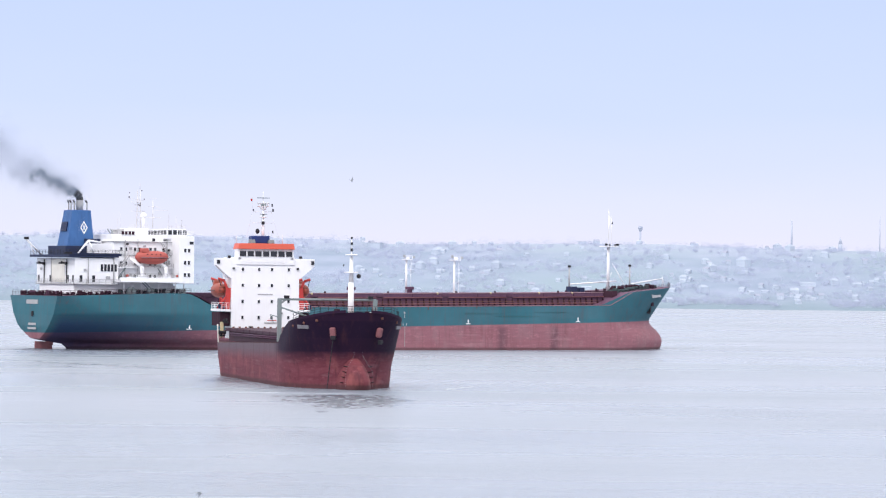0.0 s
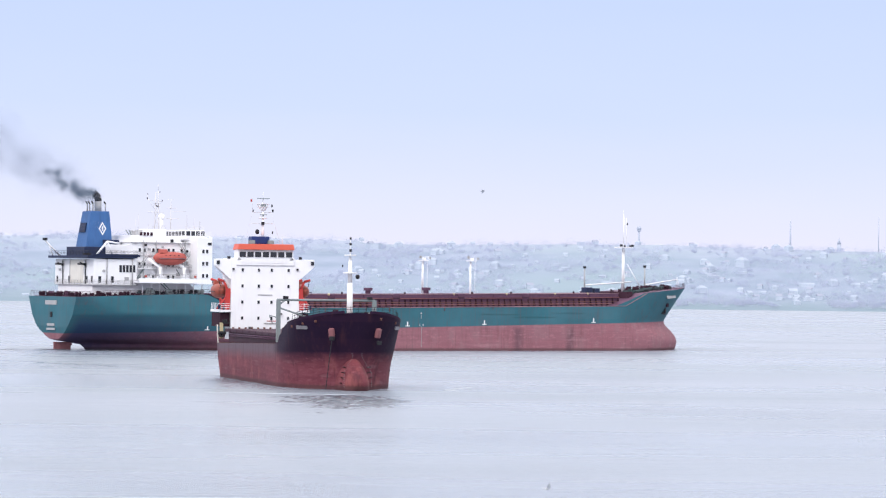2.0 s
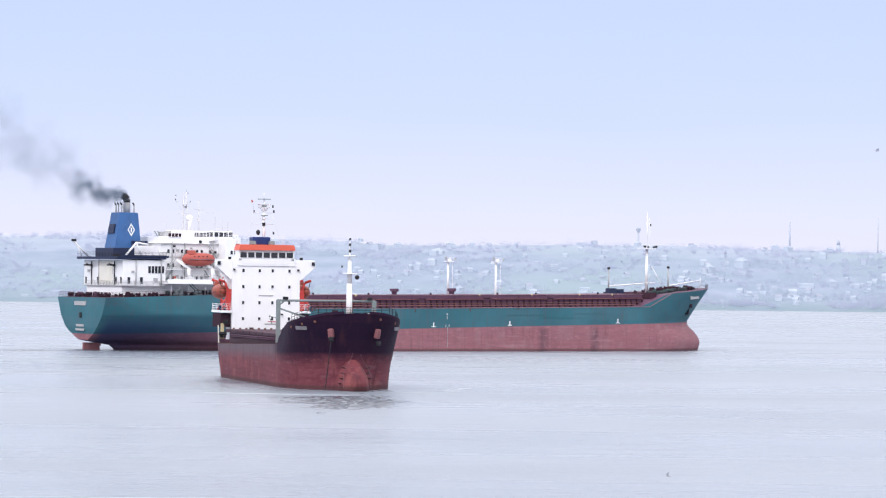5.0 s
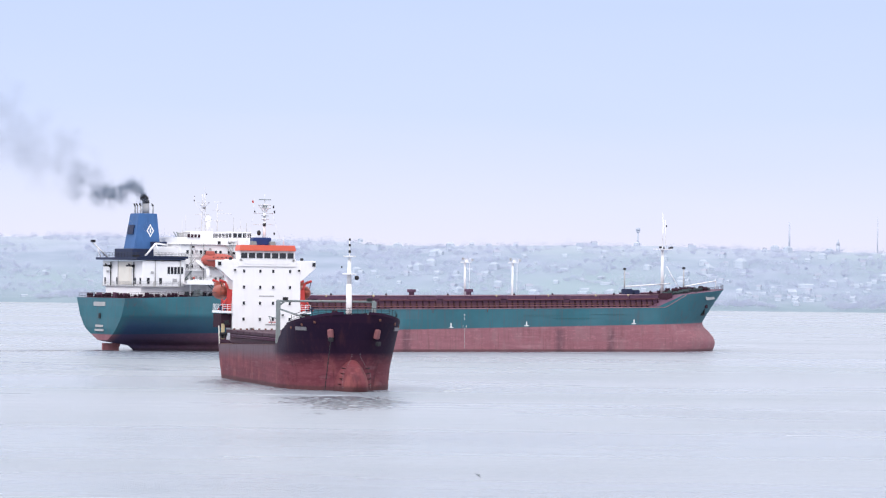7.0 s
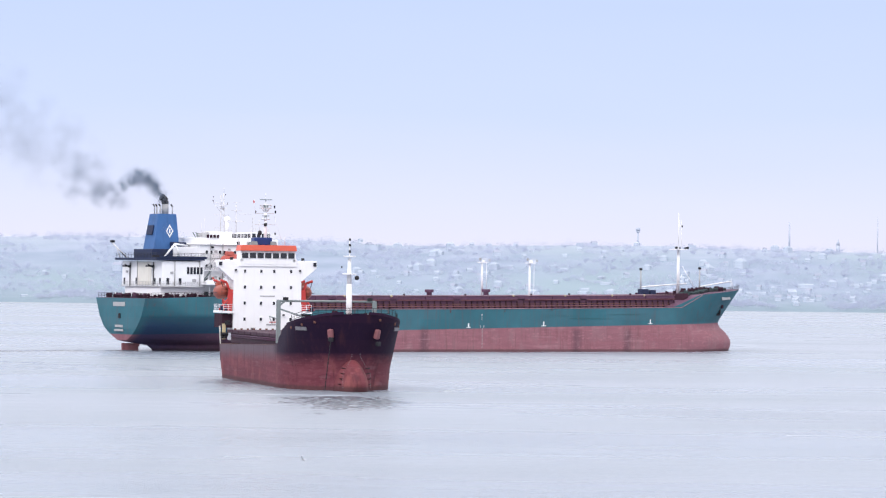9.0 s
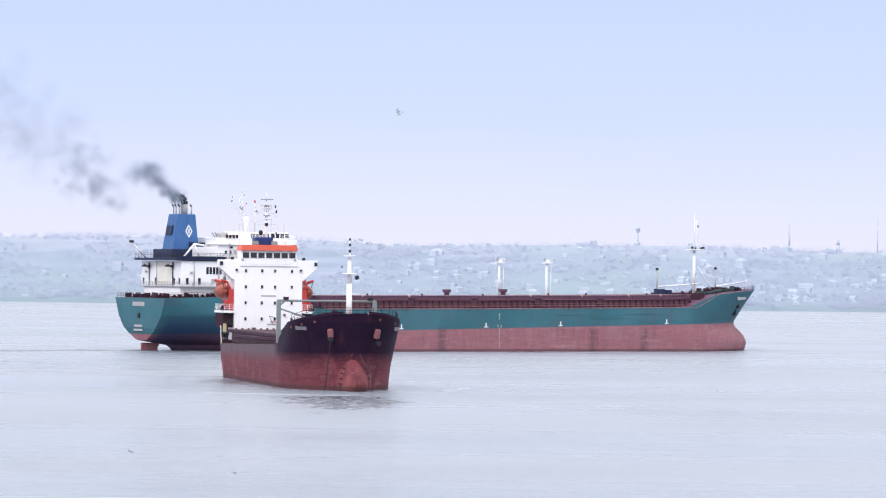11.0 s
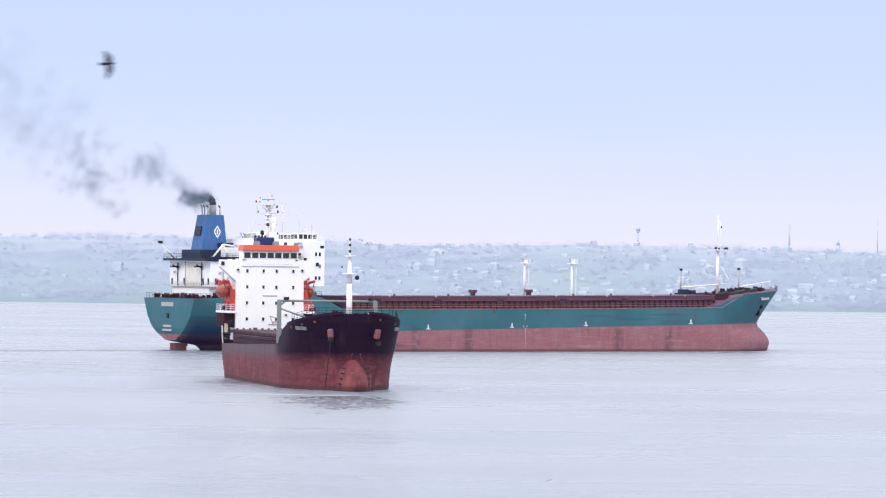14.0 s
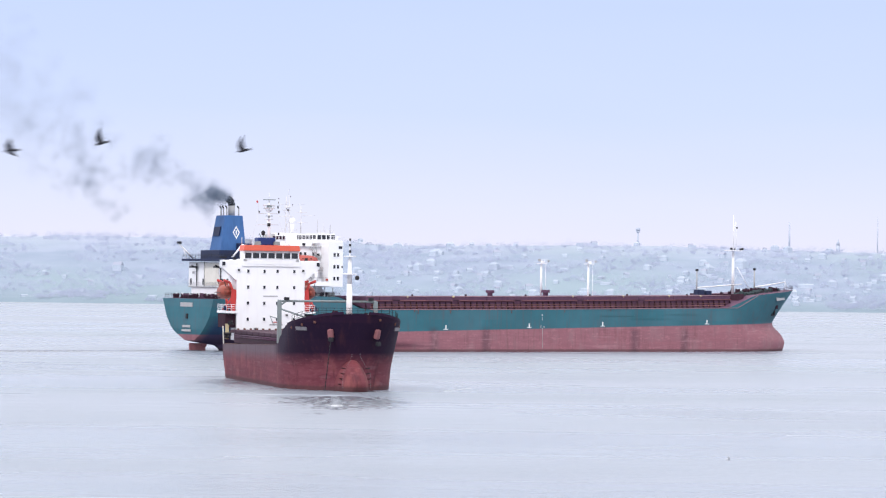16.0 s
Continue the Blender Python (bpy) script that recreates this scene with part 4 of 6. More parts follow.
    for z, w, h in ((10.0, 6.4, 0.9), (5.3, 4.2, 0.5), (4.4, 4.8, 0.45)):
        each_box("name_bar", GALV, hull, [((-0.06, 0.5, z), (0.1, w * 0.9, h))])
    boxes("stern_light_bracket", DARKSTEEL, hull, [((0.0, 0.2, 7.5), (0.5, 0.9, 1.1))], bevel=0.1)
    ax, az = 152.8, 9.6
    lie = math.degrees(math.atan2(on_side(ax - 1, az) - on_side(ax + 1, az), 2.0))
    boxes("anchor", DARKSTEEL, hull, [((ax, -on_side(ax, az) - 0.02, az), (0.6, 0.4, 2.0), lie, 8), ((ax - 0.2, -on_side(ax - 0.2, az - 0.9) - 0.04, az - 0.9), (1.7, 0.4, 0.6), lie, 8)], "dark anchor in its hawse", 0.08)
    boxes("hawse_plate", MACHINE, hull, [((ax + 0.3, -on_side(ax + 0.3, az + 1.1), az + 1.1), (1.4, 0.3, 1.2), lie)], bevel=0.1)
    return ship


GREEN_SHIP = build_green_ship()


# ---- the dark coaster at anchor: x = 0 at the stem, running aft to -x, y to port ----
CB, CL = 8.0, 71.0


def coaster_top(d):
    return lerp_table(((0, 10.9), (1.0, 10.6), (2.5, 10.2), (5, 9.75), (8, 9.3), (10.2, 9.05), (10.8, 8.7), (12.2, 8.5), (12.8, 7.7), (14.2, 7.3), (15.0, 6.3), (17, 6.1), (40, 5.7), (60, 5.3), (71, 5.2)), d)


def coaster_point(u, v):
    d = CL * (1 - u)
    z = -1.5 + (coaster_top(d) + 1.5) * v
    stem = lerp_table(((-1.5, 2.6), (3.0, 2.4), (6.0, 1.6), (10.9, 0.0)), z)
    end = lerp_table(((-1.5, 69.5), (1.0, 70.0), (3.0, 70.6), (6.0, 71.0)), z)
    dd = stem + (end - stem) * (1 - u)
    entry = lerp_table(((-1.5, 16.0), (3, 14.0), (6, 11.5), (10.9, 8.0)), z)
    k = min(1.0, max(0.0, (dd - stem) / entry))
    fb = (1 - (1 - k) ** 2.5) ** lerp_table(((-1.5, 0.8), (4, 0.7), (8, 0.54), (10.9, 0.44)), z)
    run = lerp_table(((-1.5, 11), (1.0, 10), (3.0, 9), (6, 8.5)), z)
    wt = lerp_table(((-1.5, 0.62), (1.0, 0.68), (3, 0.74), (6, 0.78)), z)
    fs = wt + (1 - wt) * smooth01((end - dd) / run) ** 0.7
    return -dd, max(0.001, CB * fb * min(1, fs)), z


def coaster_side(d, z):
    u = 1 - d / CL
    b = CB
    for _ in range(8):
        v = (z + 1.5) / (coaster_top(CL * (1 - u)) + 1.5)
        x, b, _z = coaster_point(u, min(1, v))
        u = min(1, max(0, u + (-d - x) / CL))
    return b


def build_coaster():
    ship = tagged(new("cargo_ship"), "dark-hulled coaster with white bridge house lying at anchor", "ship")
    hull = part("hull", loft_hull(110, 22, coaster_point, coaster_top), DARK_HULL, ship, "black upper hull over rusty red bottom paint")
    shade_hull(hull, 80)
    paint_top(hull, RUSTY, 4.6)
    bm = bmesh.new()
    n, seg = 14, 18
    rings = []
    for i in range(n + 1):
        u = i / n
        r = max(0.02, (1 - u ** 2.6) ** 0.5)
        rings.append([bm.verts.new((-5 + 7.0 * u, 2.3 * r * math.cos(2 * math.pi * k / seg) * (1 - 0.25 * math.sin(2 * math.pi * k / seg)), 1.0 + 0.2 * u + (3.7 - 0.5 * u) * r * math.sin(2 * math.pi * k / seg))) for k in range(seg)])
    for i in range(n):
        for k in range(seg):
            bm.faces.new((rings[i][k], rings[i][(k + 1) % seg], rings[i + 1][(k + 1) % seg], rings[i + 1][k]))
    bm.faces.new(rings[-1])
    part("bulbous_bow", bm, BULB, ship, "rusty red bulbous bow", True)
    bm = bmesh.new()
    prev = None
    for i in range(1, 76):
        d = CL * i / 76
        b = coaster_side(d, coaster_top(d)) - 0.15
        row = [bm.verts.new((-d, s * b, coaster_top(d) + 0.02)) for s in (-1, 1)]
        if prev:
            bm.faces.new((prev[0], row[0], row[1], prev[1]))
        prev = row
    part("deck", bm, RUSTY, ship, "rusty deck")
    # bulwark on the bow
    bm = bmesh.new()
    for s in (-1, 1):
        prev = None
        for i in range(26):
            d = 0.15 + 9.6 * (i / 25) ** 1.6
            b = coaster_side(d, coaster_top(d))
            z = coaster_top(d)
            row = [bm.verts.new((-d, s * (b - o), z + h)) for o, h in ((0.0, -0.1), (-0.02, 0.28), (0.14, 0.28), (0.16, -0.1))]
            if prev:
                for k in range(3):
                    bm.faces.new((prev[k], row[k], row[k + 1], prev[k + 1]))
            prev = row
    part("bulwark", bm, DARK_HULL, ship)
    # poop side plating under the boat deck
    for s in (-1, 1):
        boxes("poop_side_plate", CREAM, hull, [((-65.6, s * 7.5, 6.6), (0.35, 0.14, 3.0), 0, 0, -s * 3)], "cream side plate")
    # hatch
    hatch = boxes("hatch_coaming", DARK_OXIDE, ship, [((-40.5, 0, 6.3), (43, 12.8, 1.5))], "dark oxide hatch coaming")
    for k in range(9):
        boxes("hatch_cover", DARK_OXIDE, hatch, [((-21.5 - 5 * k, 0, 7.3), (4.8, 13.4, 0.5))], bevel=0.06)
    for y in np.linspace(-6.0, 6.0, 13):
        boxes("cover_clip", RUSTY, hatch, [((-60.5, y, 7.65), (0.35, 0.28, 0.3))])
    each_rod("side_pipe", BROWN, ship, [((-18, -6.6, 6.6), (-59, -6.6, 6.5), 0.12), ((-18, -6.9, 6.9), (-59, -6.9, 6.8), 0.08)])
    # bridge house
    house = boxes("bridge_house", WHITE, ship, [((-67.7, 0, 12.1), (5.0, 11.0, 12.6)), ((-67.7, 0, 18.2), (5.4, 9.4, 1.2))], "white bridge house with square windows", 0.05)
    bm = bmesh.new()
    add_prism(bm, [(-8.0, 18.6), (8.0, 18.6), (8.0, 17.45), (5.7, 15.4), (-5.7, 15.4), (-8.0, 17.45)], -67.1, -65.23, "yz")
    wing = part("bridge_wing", bm, WHITE, house, "white bridge wings", bevel=0.04)
    each_box("wing_window", GLASS, wing, [((-65.1, s * 7.65, 18.0), (0.1, 0.5, 0.6)) for s in (-1, 1)])
    each_box("wing_lamp", DARKSTEEL, wing, [((-65.8, s * 5.8, 18.8), (0.4, 0.45, 0.45)) for s in (-1, 1)])
    window_row(house, PANE_X, FRAME_X, [(-65.19, y, z) for z in (16.85, 14.3, 11.75, 9.2) for y in (-3.68, -1.05, 1.05, 3.78)])
    wheel = boxes("wheelhouse", WHITE, house, [((-66.6, 0, 19.5), (3.2, 9.0, 2.2))], bevel=0.05)
    bm = bmesh.new()
    add_prism(bm, [(-4.2, 18.75), (4.2, 18.75), (3.6, 18.1), (3.2, 17.95), (-3.2, 17.95), (-3.6, 18.1)], -65.1, -64.95, "yz")
    part("wheelhouse_apron", bm, WHITE, wheel)
    for k in range(7):
        y = -3.75 + 1.25 * k
        w = boxes("window", WHITE, wheel, [((-64.98, y, 19.35), (0.12, 1.16, 1.02))])
        boxes("pane", GLASS, w, [((-64.93, y, 19.35), (0.12, 1.0, 0.84))])
    bm = bmesh.new()
    add_prism(bm, [(-4.65, 20.1), (4.6, 20.1), (4.4, 21.0), (-4.4, 21.0)], -68.6, -64.5, "yz")
    part("monkey_island", bm, ROOF_RED, house, "orange-red band round the wheelhouse roof", bevel=0.04)
    each_box("name_bar", GALV, house, [((-65.15, 0, 12.9), (0.05, 2.4, 0.16)), ((-65.15, 0.9, 8.35), (0.05, 2.1, 0.2))])
    boxes("notice", GALV, house, [((-65.15, -5.0, 7.2), (0.06, 0.9, 0.4))])
    each_box("floodlight", DARKSTEEL, house, [((-65, -5.2, 17.0), (0.3, 0.3, 0.3)), ((-65, 5.2, 17.0), (0.3, 0.3, 0.3)), ((-64.9, 2.6, 9.9), (0.3, 0.3, 0.25)), ((-64.9, -2.4, 7.6), (0.3, 0.35, 0.3))])
    each_rod("house_ladder", WHITE, house, [((-65.05, 4.6, 6.4), (-65.05, 4.6, 9.6), 0.05), ((-65.05, 5.0, 6.4), (-65.05, 5.0, 9.6), 0.05)])
    each_box("ladder_rung", WHITE, house, [((-65.05, 4.8, 6.6 + 0.5 * k), (0.06, 0.4, 0.06)) for k in range(6)])
    boxes("door", GALV, house, [((-65.17, -2.3, 7.0), (0.06, 0.75, 1.7))], "grey steel door")
    boxes("notice_line", RED, house, [((-65.15, 1.1, 8.75), (0.05, 1.5, 0.12))], "small red bar of writing")
    # roof gear
    boxes("roof_housing", NAVY_BLUE, ship, [((-69.7, -0.2, 21.65), (3.0, 2.9, 1.25))], "dark blue housing on the roof", 0.15)
    bm = bmesh.new()
    for y in (-1.75, 1.35):
        add_box(bm, (-67.8, y, 21.35), (1.2, 1.0, 0.6), 0, 0, 0, 0.8)
        part("roof_locker", bm, GREY, ship, bevel=0.05)
        bm = bmesh.new()
    add_ball(bm, (-68.4, -0.75, 23.0), 0.34, 12, 8, (1, 1, 1.25))
    part("signal_ball", bm, DARKSTEEL, ship, "black day signal shape", True)
    mast = rods("radar_mast", WHITE, ship, [((-68.7, 0.2, 21), (-68.7, 0.2, 26.2), 0.3, 0.2, 10), ((-68.7, 0.2, 26.2), (-68.7, 0.2, 28.3), 0.1, 0.07, 8), ((-68.7, 0.2, 28.3), (-68.7, 0.2, 29.4), 0.04, 0.03, 6)], "white radar mast with yards")
    each_rod("yard", MAST_GREY, mast, [((-68.7, -1.6, 24.35), (-68.7, 1.8, 24.35), 0.05, 0.05, 6), ((-68.7, -1.5, 26.15), (-68.7, 1.6, 26.15), 0.05, 0.05, 6), ((-68.7, -0.5, 25.2), (-68.7, 0.9, 25.2), 0.04, 0.04, 6)])
    rods("mast_platform", WHITE, mast, [((-68.7, 0.2, 25.2), (-68.7, 0.2, 25.3), 0.55, 0.55, 12)])
    bm = bmesh.new()
    for z, r in ((27.0, 0.95), (27.5, 1.0)):
        for k in range(14):
            a, c = 2 * math.pi * k / 14, 2 * math.pi * (k + 1) / 14
            add_rod(bm, (-68.7 + r * math.cos(a), 0.2 + r * math.sin(a), z), (-68.7 + r * math.cos(c), 0.2 + r * math.sin(c), z), 0.05, None, 4)
    for k in range(8):
        a = 2 * math.pi * k / 8
        add_rod(bm, (-68.7 + 0.3 * math.cos(a), 0.2 + 0.3 * math.sin(a), 26.4), (-68.7 + math.cos(a), 0.2 + math.sin(a), 27.5), 0.045, None, 4)
    part("mast_basket", bm, MAST_GREY, mast)
    each_box("radar_scanner", GREY, mast, [((-68.5, 0.2, 28.35), (0.3, 2.0, 0.13)), ((-68.5, 0.2, 27.25), (0.5, 0.7, 0.4)), ((-68.4, 0.2, 25.75), (0.3, 1.1, 0.12))])
    each_box("signal_lamp", DARKSTEEL, mast, [((-68.4, 0.15, 24.35), (0.4, 0.45, 0.5)), ((-68.4, 1.75, 26.4), (0.22, 0.22, 0.45)), ((-68.4, 1.6, 27.2), (0.2, 0.2, 0.45)), ((-68.4, 1.75, 22.9), (0.2, 0.2, 0.4)), ((-68.4, -1.45, 26.4), (0.16, 0.16, 0.3))])
    boxes("flag", RED, mast, [((-68.6, -1.75, 28.0), (0.05, 0.24, 0.4), 0, 0, 14)], "small red signal flag")
    each_rod("halyard", MAST_GREY, mast, [((-68.7, -1.5, 26.15), (-68.2, -2.8, 21.1), 0.018, 0.018, 4), ((-68.7, 1.5, 26.15), (-68.2, 3.0, 21.1), 0.018, 0.018, 4), ((-68.7, -1.6, 28.5), (-68.7, -1.5, 26.15), 0.02, 0.02, 4)])
    each_rod("whip_aerial", MAST_GREY, ship, [((-66.2, 2.9, 21), (-66.2, 2.9, 22.4), 0.05), ((-66.2, -4.6, 21), (-66.2, -4.6, 22.2), 0.05)])
    # boats and side decks
    for s in (-1, 1):
        plat = boxes("boat_platform", WHITE, ship, [((-69.2, s * 6.35, 10.3), (8.6, 1.8, 0.35))], "white boat platform")
        railing("railing", plat, [(-65, s * 5.5, 10.5), (-65, s * 7.15, 10.5), (-73.2, s * 7.15, 10.5)], 1.0, 1.1)
        boat = lifeboat(ship, 6.4, pose(-69.4, s * 6.68, 13.4) @ Matrix.Diagonal((1, 1.15, 1.02, 1)), ORANGE)
        for z in (-0.45, 0.1, 0.55):
            y = 1.06 * math.sqrt(1 - (z / 1.2) ** 2)
            rods("boat_strap", RUSTY, boat, [((-2.6, -y * 0.72, z), (3.0, -y * 0.45, z), 0.05, 0.05, 5), ((3.0, -y * 0.45, z), (3.0, y * 0.45, z), 0.05, 0.05, 5), ((-2.6, y * 0.72, z), (3.0, y * 0.45, z), 0.05, 0.05, 5)])
        for x in (-66.1, -72.2):
            arm = [(x, s * 5.8, 10.5), (x, s * 5.95, 13.6), (x, s * 6.5, 15.0), (x + 0.1, s * 7.5, 15.35)]
            rods("davit", RED, ship, [(a, c, 0.22, 0.2, 8) for a, c in zip(arm, arm[1:])], "red lifeboat davit")
            rods("davit_fall", DARKSTEEL, ship, [((x + 0.1, s * 7.4, 15.3), (x + 0.4, s * 7.1, 14.2), 0.06, 0.06, 6)])
        each_box("davit_frame", RED, ship, [((-65.8, s * 5.95, 12.2), (0.5, 0.8, 3.4), 0, 0, s * 4), ((-65.9, s * 6.4, 10.9), (0.5, 1.5, 0.8))], "red davit frame")
        each_rod("davit_stay", RED, ship, [((-65.7, s * 6.3, 12.4), (-65.7, s * 7.7, 10.6), 0.14), ((-65.7, s * 6.2, 11.4), (-65.7, s * 7.2, 12.3), 0.1)])
        each_box("boat_gear", NAVY, ship, [((-65.5, s * 7.3, 10.9), (0.5, 0.5, 0.7)), ((-65.5, s * 6.6, 10.75), (0.4, 0.3, 0.5))], bevel=0.06)
        boxes("side_pillar", YELLOW, ship, [((-65.1, s * 7.0, 7.2), (0.4, 0.5, 2.5))], "yellow fire locker" )
        # solid dark box in place of the shade in the open side deck
        boxes("recess_shade_box", MACHINE, ship, [((-69.2, s * 6.4, 8.9), (7.0, 1.6, 2.2))])
        clutter(ship, "deck_gear", [(-64.8, s * 6.4, 8.3), (-64.6, s * 7.0, 6.2)], DARKSTEEL, 21, 0.9)
    boxes("upper_locker", WHITE, ship, [((-66.7, -6.2, 17.0), (1.2, 0.6, 3.4))])
    # gantry before the forecastle, rails, foremast
    gantry = rods("gantry_beam", GREY, ship, [((-19.0, -7.6, 12.45), (-19.0, 7.0, 12.45), 0.19, 0.19, 6)], "grey-green gantry over the hatch end")
    boxes("gantry_post", GREY, gantry, [((-19.0, -7.35, 9.4), (0.5, 0.6, 6.2))], bevel=0.05)
    boxes("gantry_post", GREY, gantry, [((-19.0, 6.9, 9.4), (0.5, 0.6, 6.2))], bevel=0.05)
    each_box("gantry_motor", DARKSTEEL, gantry, [((-19.0, -6.3, 12.8), (0.6, 0.7, 0.4)), ((-19.0, 6.2, 12.8), (0.6, 0.7, 0.4))])
    each_rod("gantry_brace", GREY, gantry, [((-19.0, -7.2, 11.3), (-16.4, -3.4, 9.9), 0.13), ((-19.0, -7.2, 11.8), (-19.0, -6.4, 12.4), 0.13)])
    each_rod("crane_jib", GREY, ship, [((-19, -7.2, 9.8), (-18.5, -8.8, 10.2), 0.07), ((-18.5, -8.8, 10.2), (-19, -8.2, 9.0), 0.05), ((-18.8, -7.4, 8.5), (-18.8, -7.4, 11.5), 0.06)])
    pts = [(-d, coaster_side(d, coaster_top(d)) * s * 0.95, coaster_top(d) + 0.2) for s, ds in ((-1, (8.3, 6, 3.5, 1.8)), (1, (1.8, 3.5, 6, 8.3))) for d in ds]
    railing("railing", ship, pts, 1.05, 1.2, DARKSTEEL)
    each_box("forecastle_cover", GALV, ship, [((-7.4, -4.0, 10.0), (1.4, 2.0, 0.8)), ((-6.8, -1.5, 10.1), (0.9, 0.9, 0.8)), ((-7.4, 3.6, 10.2), (1.2, 1.2, 1.2))], bevel=0.08)
    clutter(ship, "windlass", [(-4.2, -2.2, 10.3), (-4.2, 2.2, 10.3), (-6.5, 0, 9.9)], MACHINE, 30, 0.9)
    foremast = rods("foremast", WHITE, ship, [((-5.0, 0, 9.7), (-5.0, 0, 15.0), 0.44, 0.38, 14), ((-5.0, 0, 15.0), (-5.0, 0, 18.6), 0.34, 0.24, 12), ((-5.0, 0, 18.6), (-5.0, 0, 21.5), 0.1, 0.06, 8)], "tapered white foremast with light platforms")
    for z, r in ((16.4, 1.0), (18.9, 0.85)):
        rods("mast_platform", WHITE, foremast, [((-5.0, 0, z - 0.08), (-5.0, 0, z + 0.1), r, r, 14)])
    each_box("mast_light", DARKSTEEL, foremast, [((-4.9, 0, 19.6), (0.26, 0.3, 0.4)), ((-4.9, 0, 20.5), (0.24, 0.28, 0.35)), ((-4.9, 0, 21.3), (0.2, 0.24, 0.3)), ((-4.8, -1.15, 17.4), (0.15, 0.15, 0.3))])
    bm = bmesh.new()
    add_ball(bm, (-4.6, 1.0, 15.9), 0.33, 12, 8)
    part("anchor_ball", bm, DARKSTEEL, foremast, "black anchor signal ball", True)
    # anchors, chain, marks, name bars
    for s in (-1, 1):
        d = 1.8
        b = coaster_side(d, 8.0)
        boxes("anchor_bolster", PINK, hull, [((-d + 0.25, s * b * 1.0, 8.0), (0.7, 0.8, 1.4), s * 40, 12)], "faded red anchor bolster", 0.2)
        boxes("hawse_hole", DARKSTEEL, hull, [((-d + 0.75, s * (b + 0.05), 7.25 - (0.6 if s > 0 else 0)), (0.5, 0.7, 0.6), s * 40)], bevel=0.1)
        slope = (coaster_side(5.6, 8.7) - coaster_side(4.0, 8.7)) / 1.6
        lie = -s * math.degrees(math.atan(slope))
        each_box("name_bar", NAME_GREY, hull, [((-4.8, s * (coaster_side(4.8, 8.7) + 0.0), 8.7), (2.3, 0.16, 0.5), lie, 0, -s * 10)], "blurred grey name bar")
        for k in range(18):
            a = k / 17
            y = 0.62 + 1.35 * smooth01(a * 1.5)
            boxes("draught_mark", GALV, hull, [((0.4 + 1.3 * smooth01(a * 1.4) - 0.55 * y, s * y, 0.6 + 4.6 * (1 - a)), (0.05, 0.04, 0.07), s * 45)])
        for k in range(4):
            z = 1.0 + 0.75 * k
            boxes("bow_mark", DARKSTEEL, hull, [((-0.75 + 0.15 * k, s * (2.1 - 0.12 * k), z), (0.75, 0.22, 0.06), s * 48, -10, -s * 14)])
    bm = bmesh.new()
    p0, p1 = Vector((-0.9, -coaster_side(1.8, 8.0) - 0.1, 7.2)), Vector((-1.2, -coaster_side(1.8, 8.0) - 0.9, -0.6))
    for k in range(30):
        c = p0.lerp(p1, k / 29)
        add_box(bm, c, (0.07, 0.14, 0.3), 90 * (k % 2))
    part("anchor_chain", bm, DARKSTEEL, ship, "dark anchor chain down to the water")
    rnd = random.Random(5)
    for d, s in ((2.4, -1), (4.4, -1), (7.4, -1), (1.0, 1), (3.4, 1), (5.6, 1)):
        b = coaster_side(d, coaster_top(d) - 0.6)
        rods("fairlead", RUSTY, hull, [((-d, s * (b - 0.2), coaster_top(d) - 0.6), (-d + 0.1, s * (b + 0.06), coaster_top(d) - 0.62), 0.2, 0.2, 10)])
    return ship


COASTER = build_coaster()


# ---- the town on the far bank ----
def house_proto(name, w, d, h, rh, floors, bays, roof_mat, hip=0.0, chimney=True, label="", category="house"):
    ob = new(name)
    bm = bmesh.new()
    add_box(bm, (0, 0, h / 2 - 1), (w, d, h + 2))
    part("wall", bm, HAZY_WALL, ob)
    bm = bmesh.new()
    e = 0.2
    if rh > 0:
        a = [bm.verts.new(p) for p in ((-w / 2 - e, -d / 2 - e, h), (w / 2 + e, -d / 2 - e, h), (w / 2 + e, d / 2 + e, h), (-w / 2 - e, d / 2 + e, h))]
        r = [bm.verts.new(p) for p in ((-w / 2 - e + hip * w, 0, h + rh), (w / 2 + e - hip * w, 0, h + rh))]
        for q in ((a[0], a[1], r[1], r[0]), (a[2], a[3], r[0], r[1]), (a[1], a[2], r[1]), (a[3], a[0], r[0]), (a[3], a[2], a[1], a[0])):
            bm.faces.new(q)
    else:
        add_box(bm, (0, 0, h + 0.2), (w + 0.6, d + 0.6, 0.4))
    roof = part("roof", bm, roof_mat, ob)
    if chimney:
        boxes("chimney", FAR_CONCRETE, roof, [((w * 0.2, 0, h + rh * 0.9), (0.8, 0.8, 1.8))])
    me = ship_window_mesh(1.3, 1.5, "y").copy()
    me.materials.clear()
    me.materials.append(HAZY_WINDOW)
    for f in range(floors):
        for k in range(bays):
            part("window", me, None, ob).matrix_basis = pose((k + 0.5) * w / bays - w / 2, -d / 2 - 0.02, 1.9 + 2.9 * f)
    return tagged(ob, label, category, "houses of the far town")


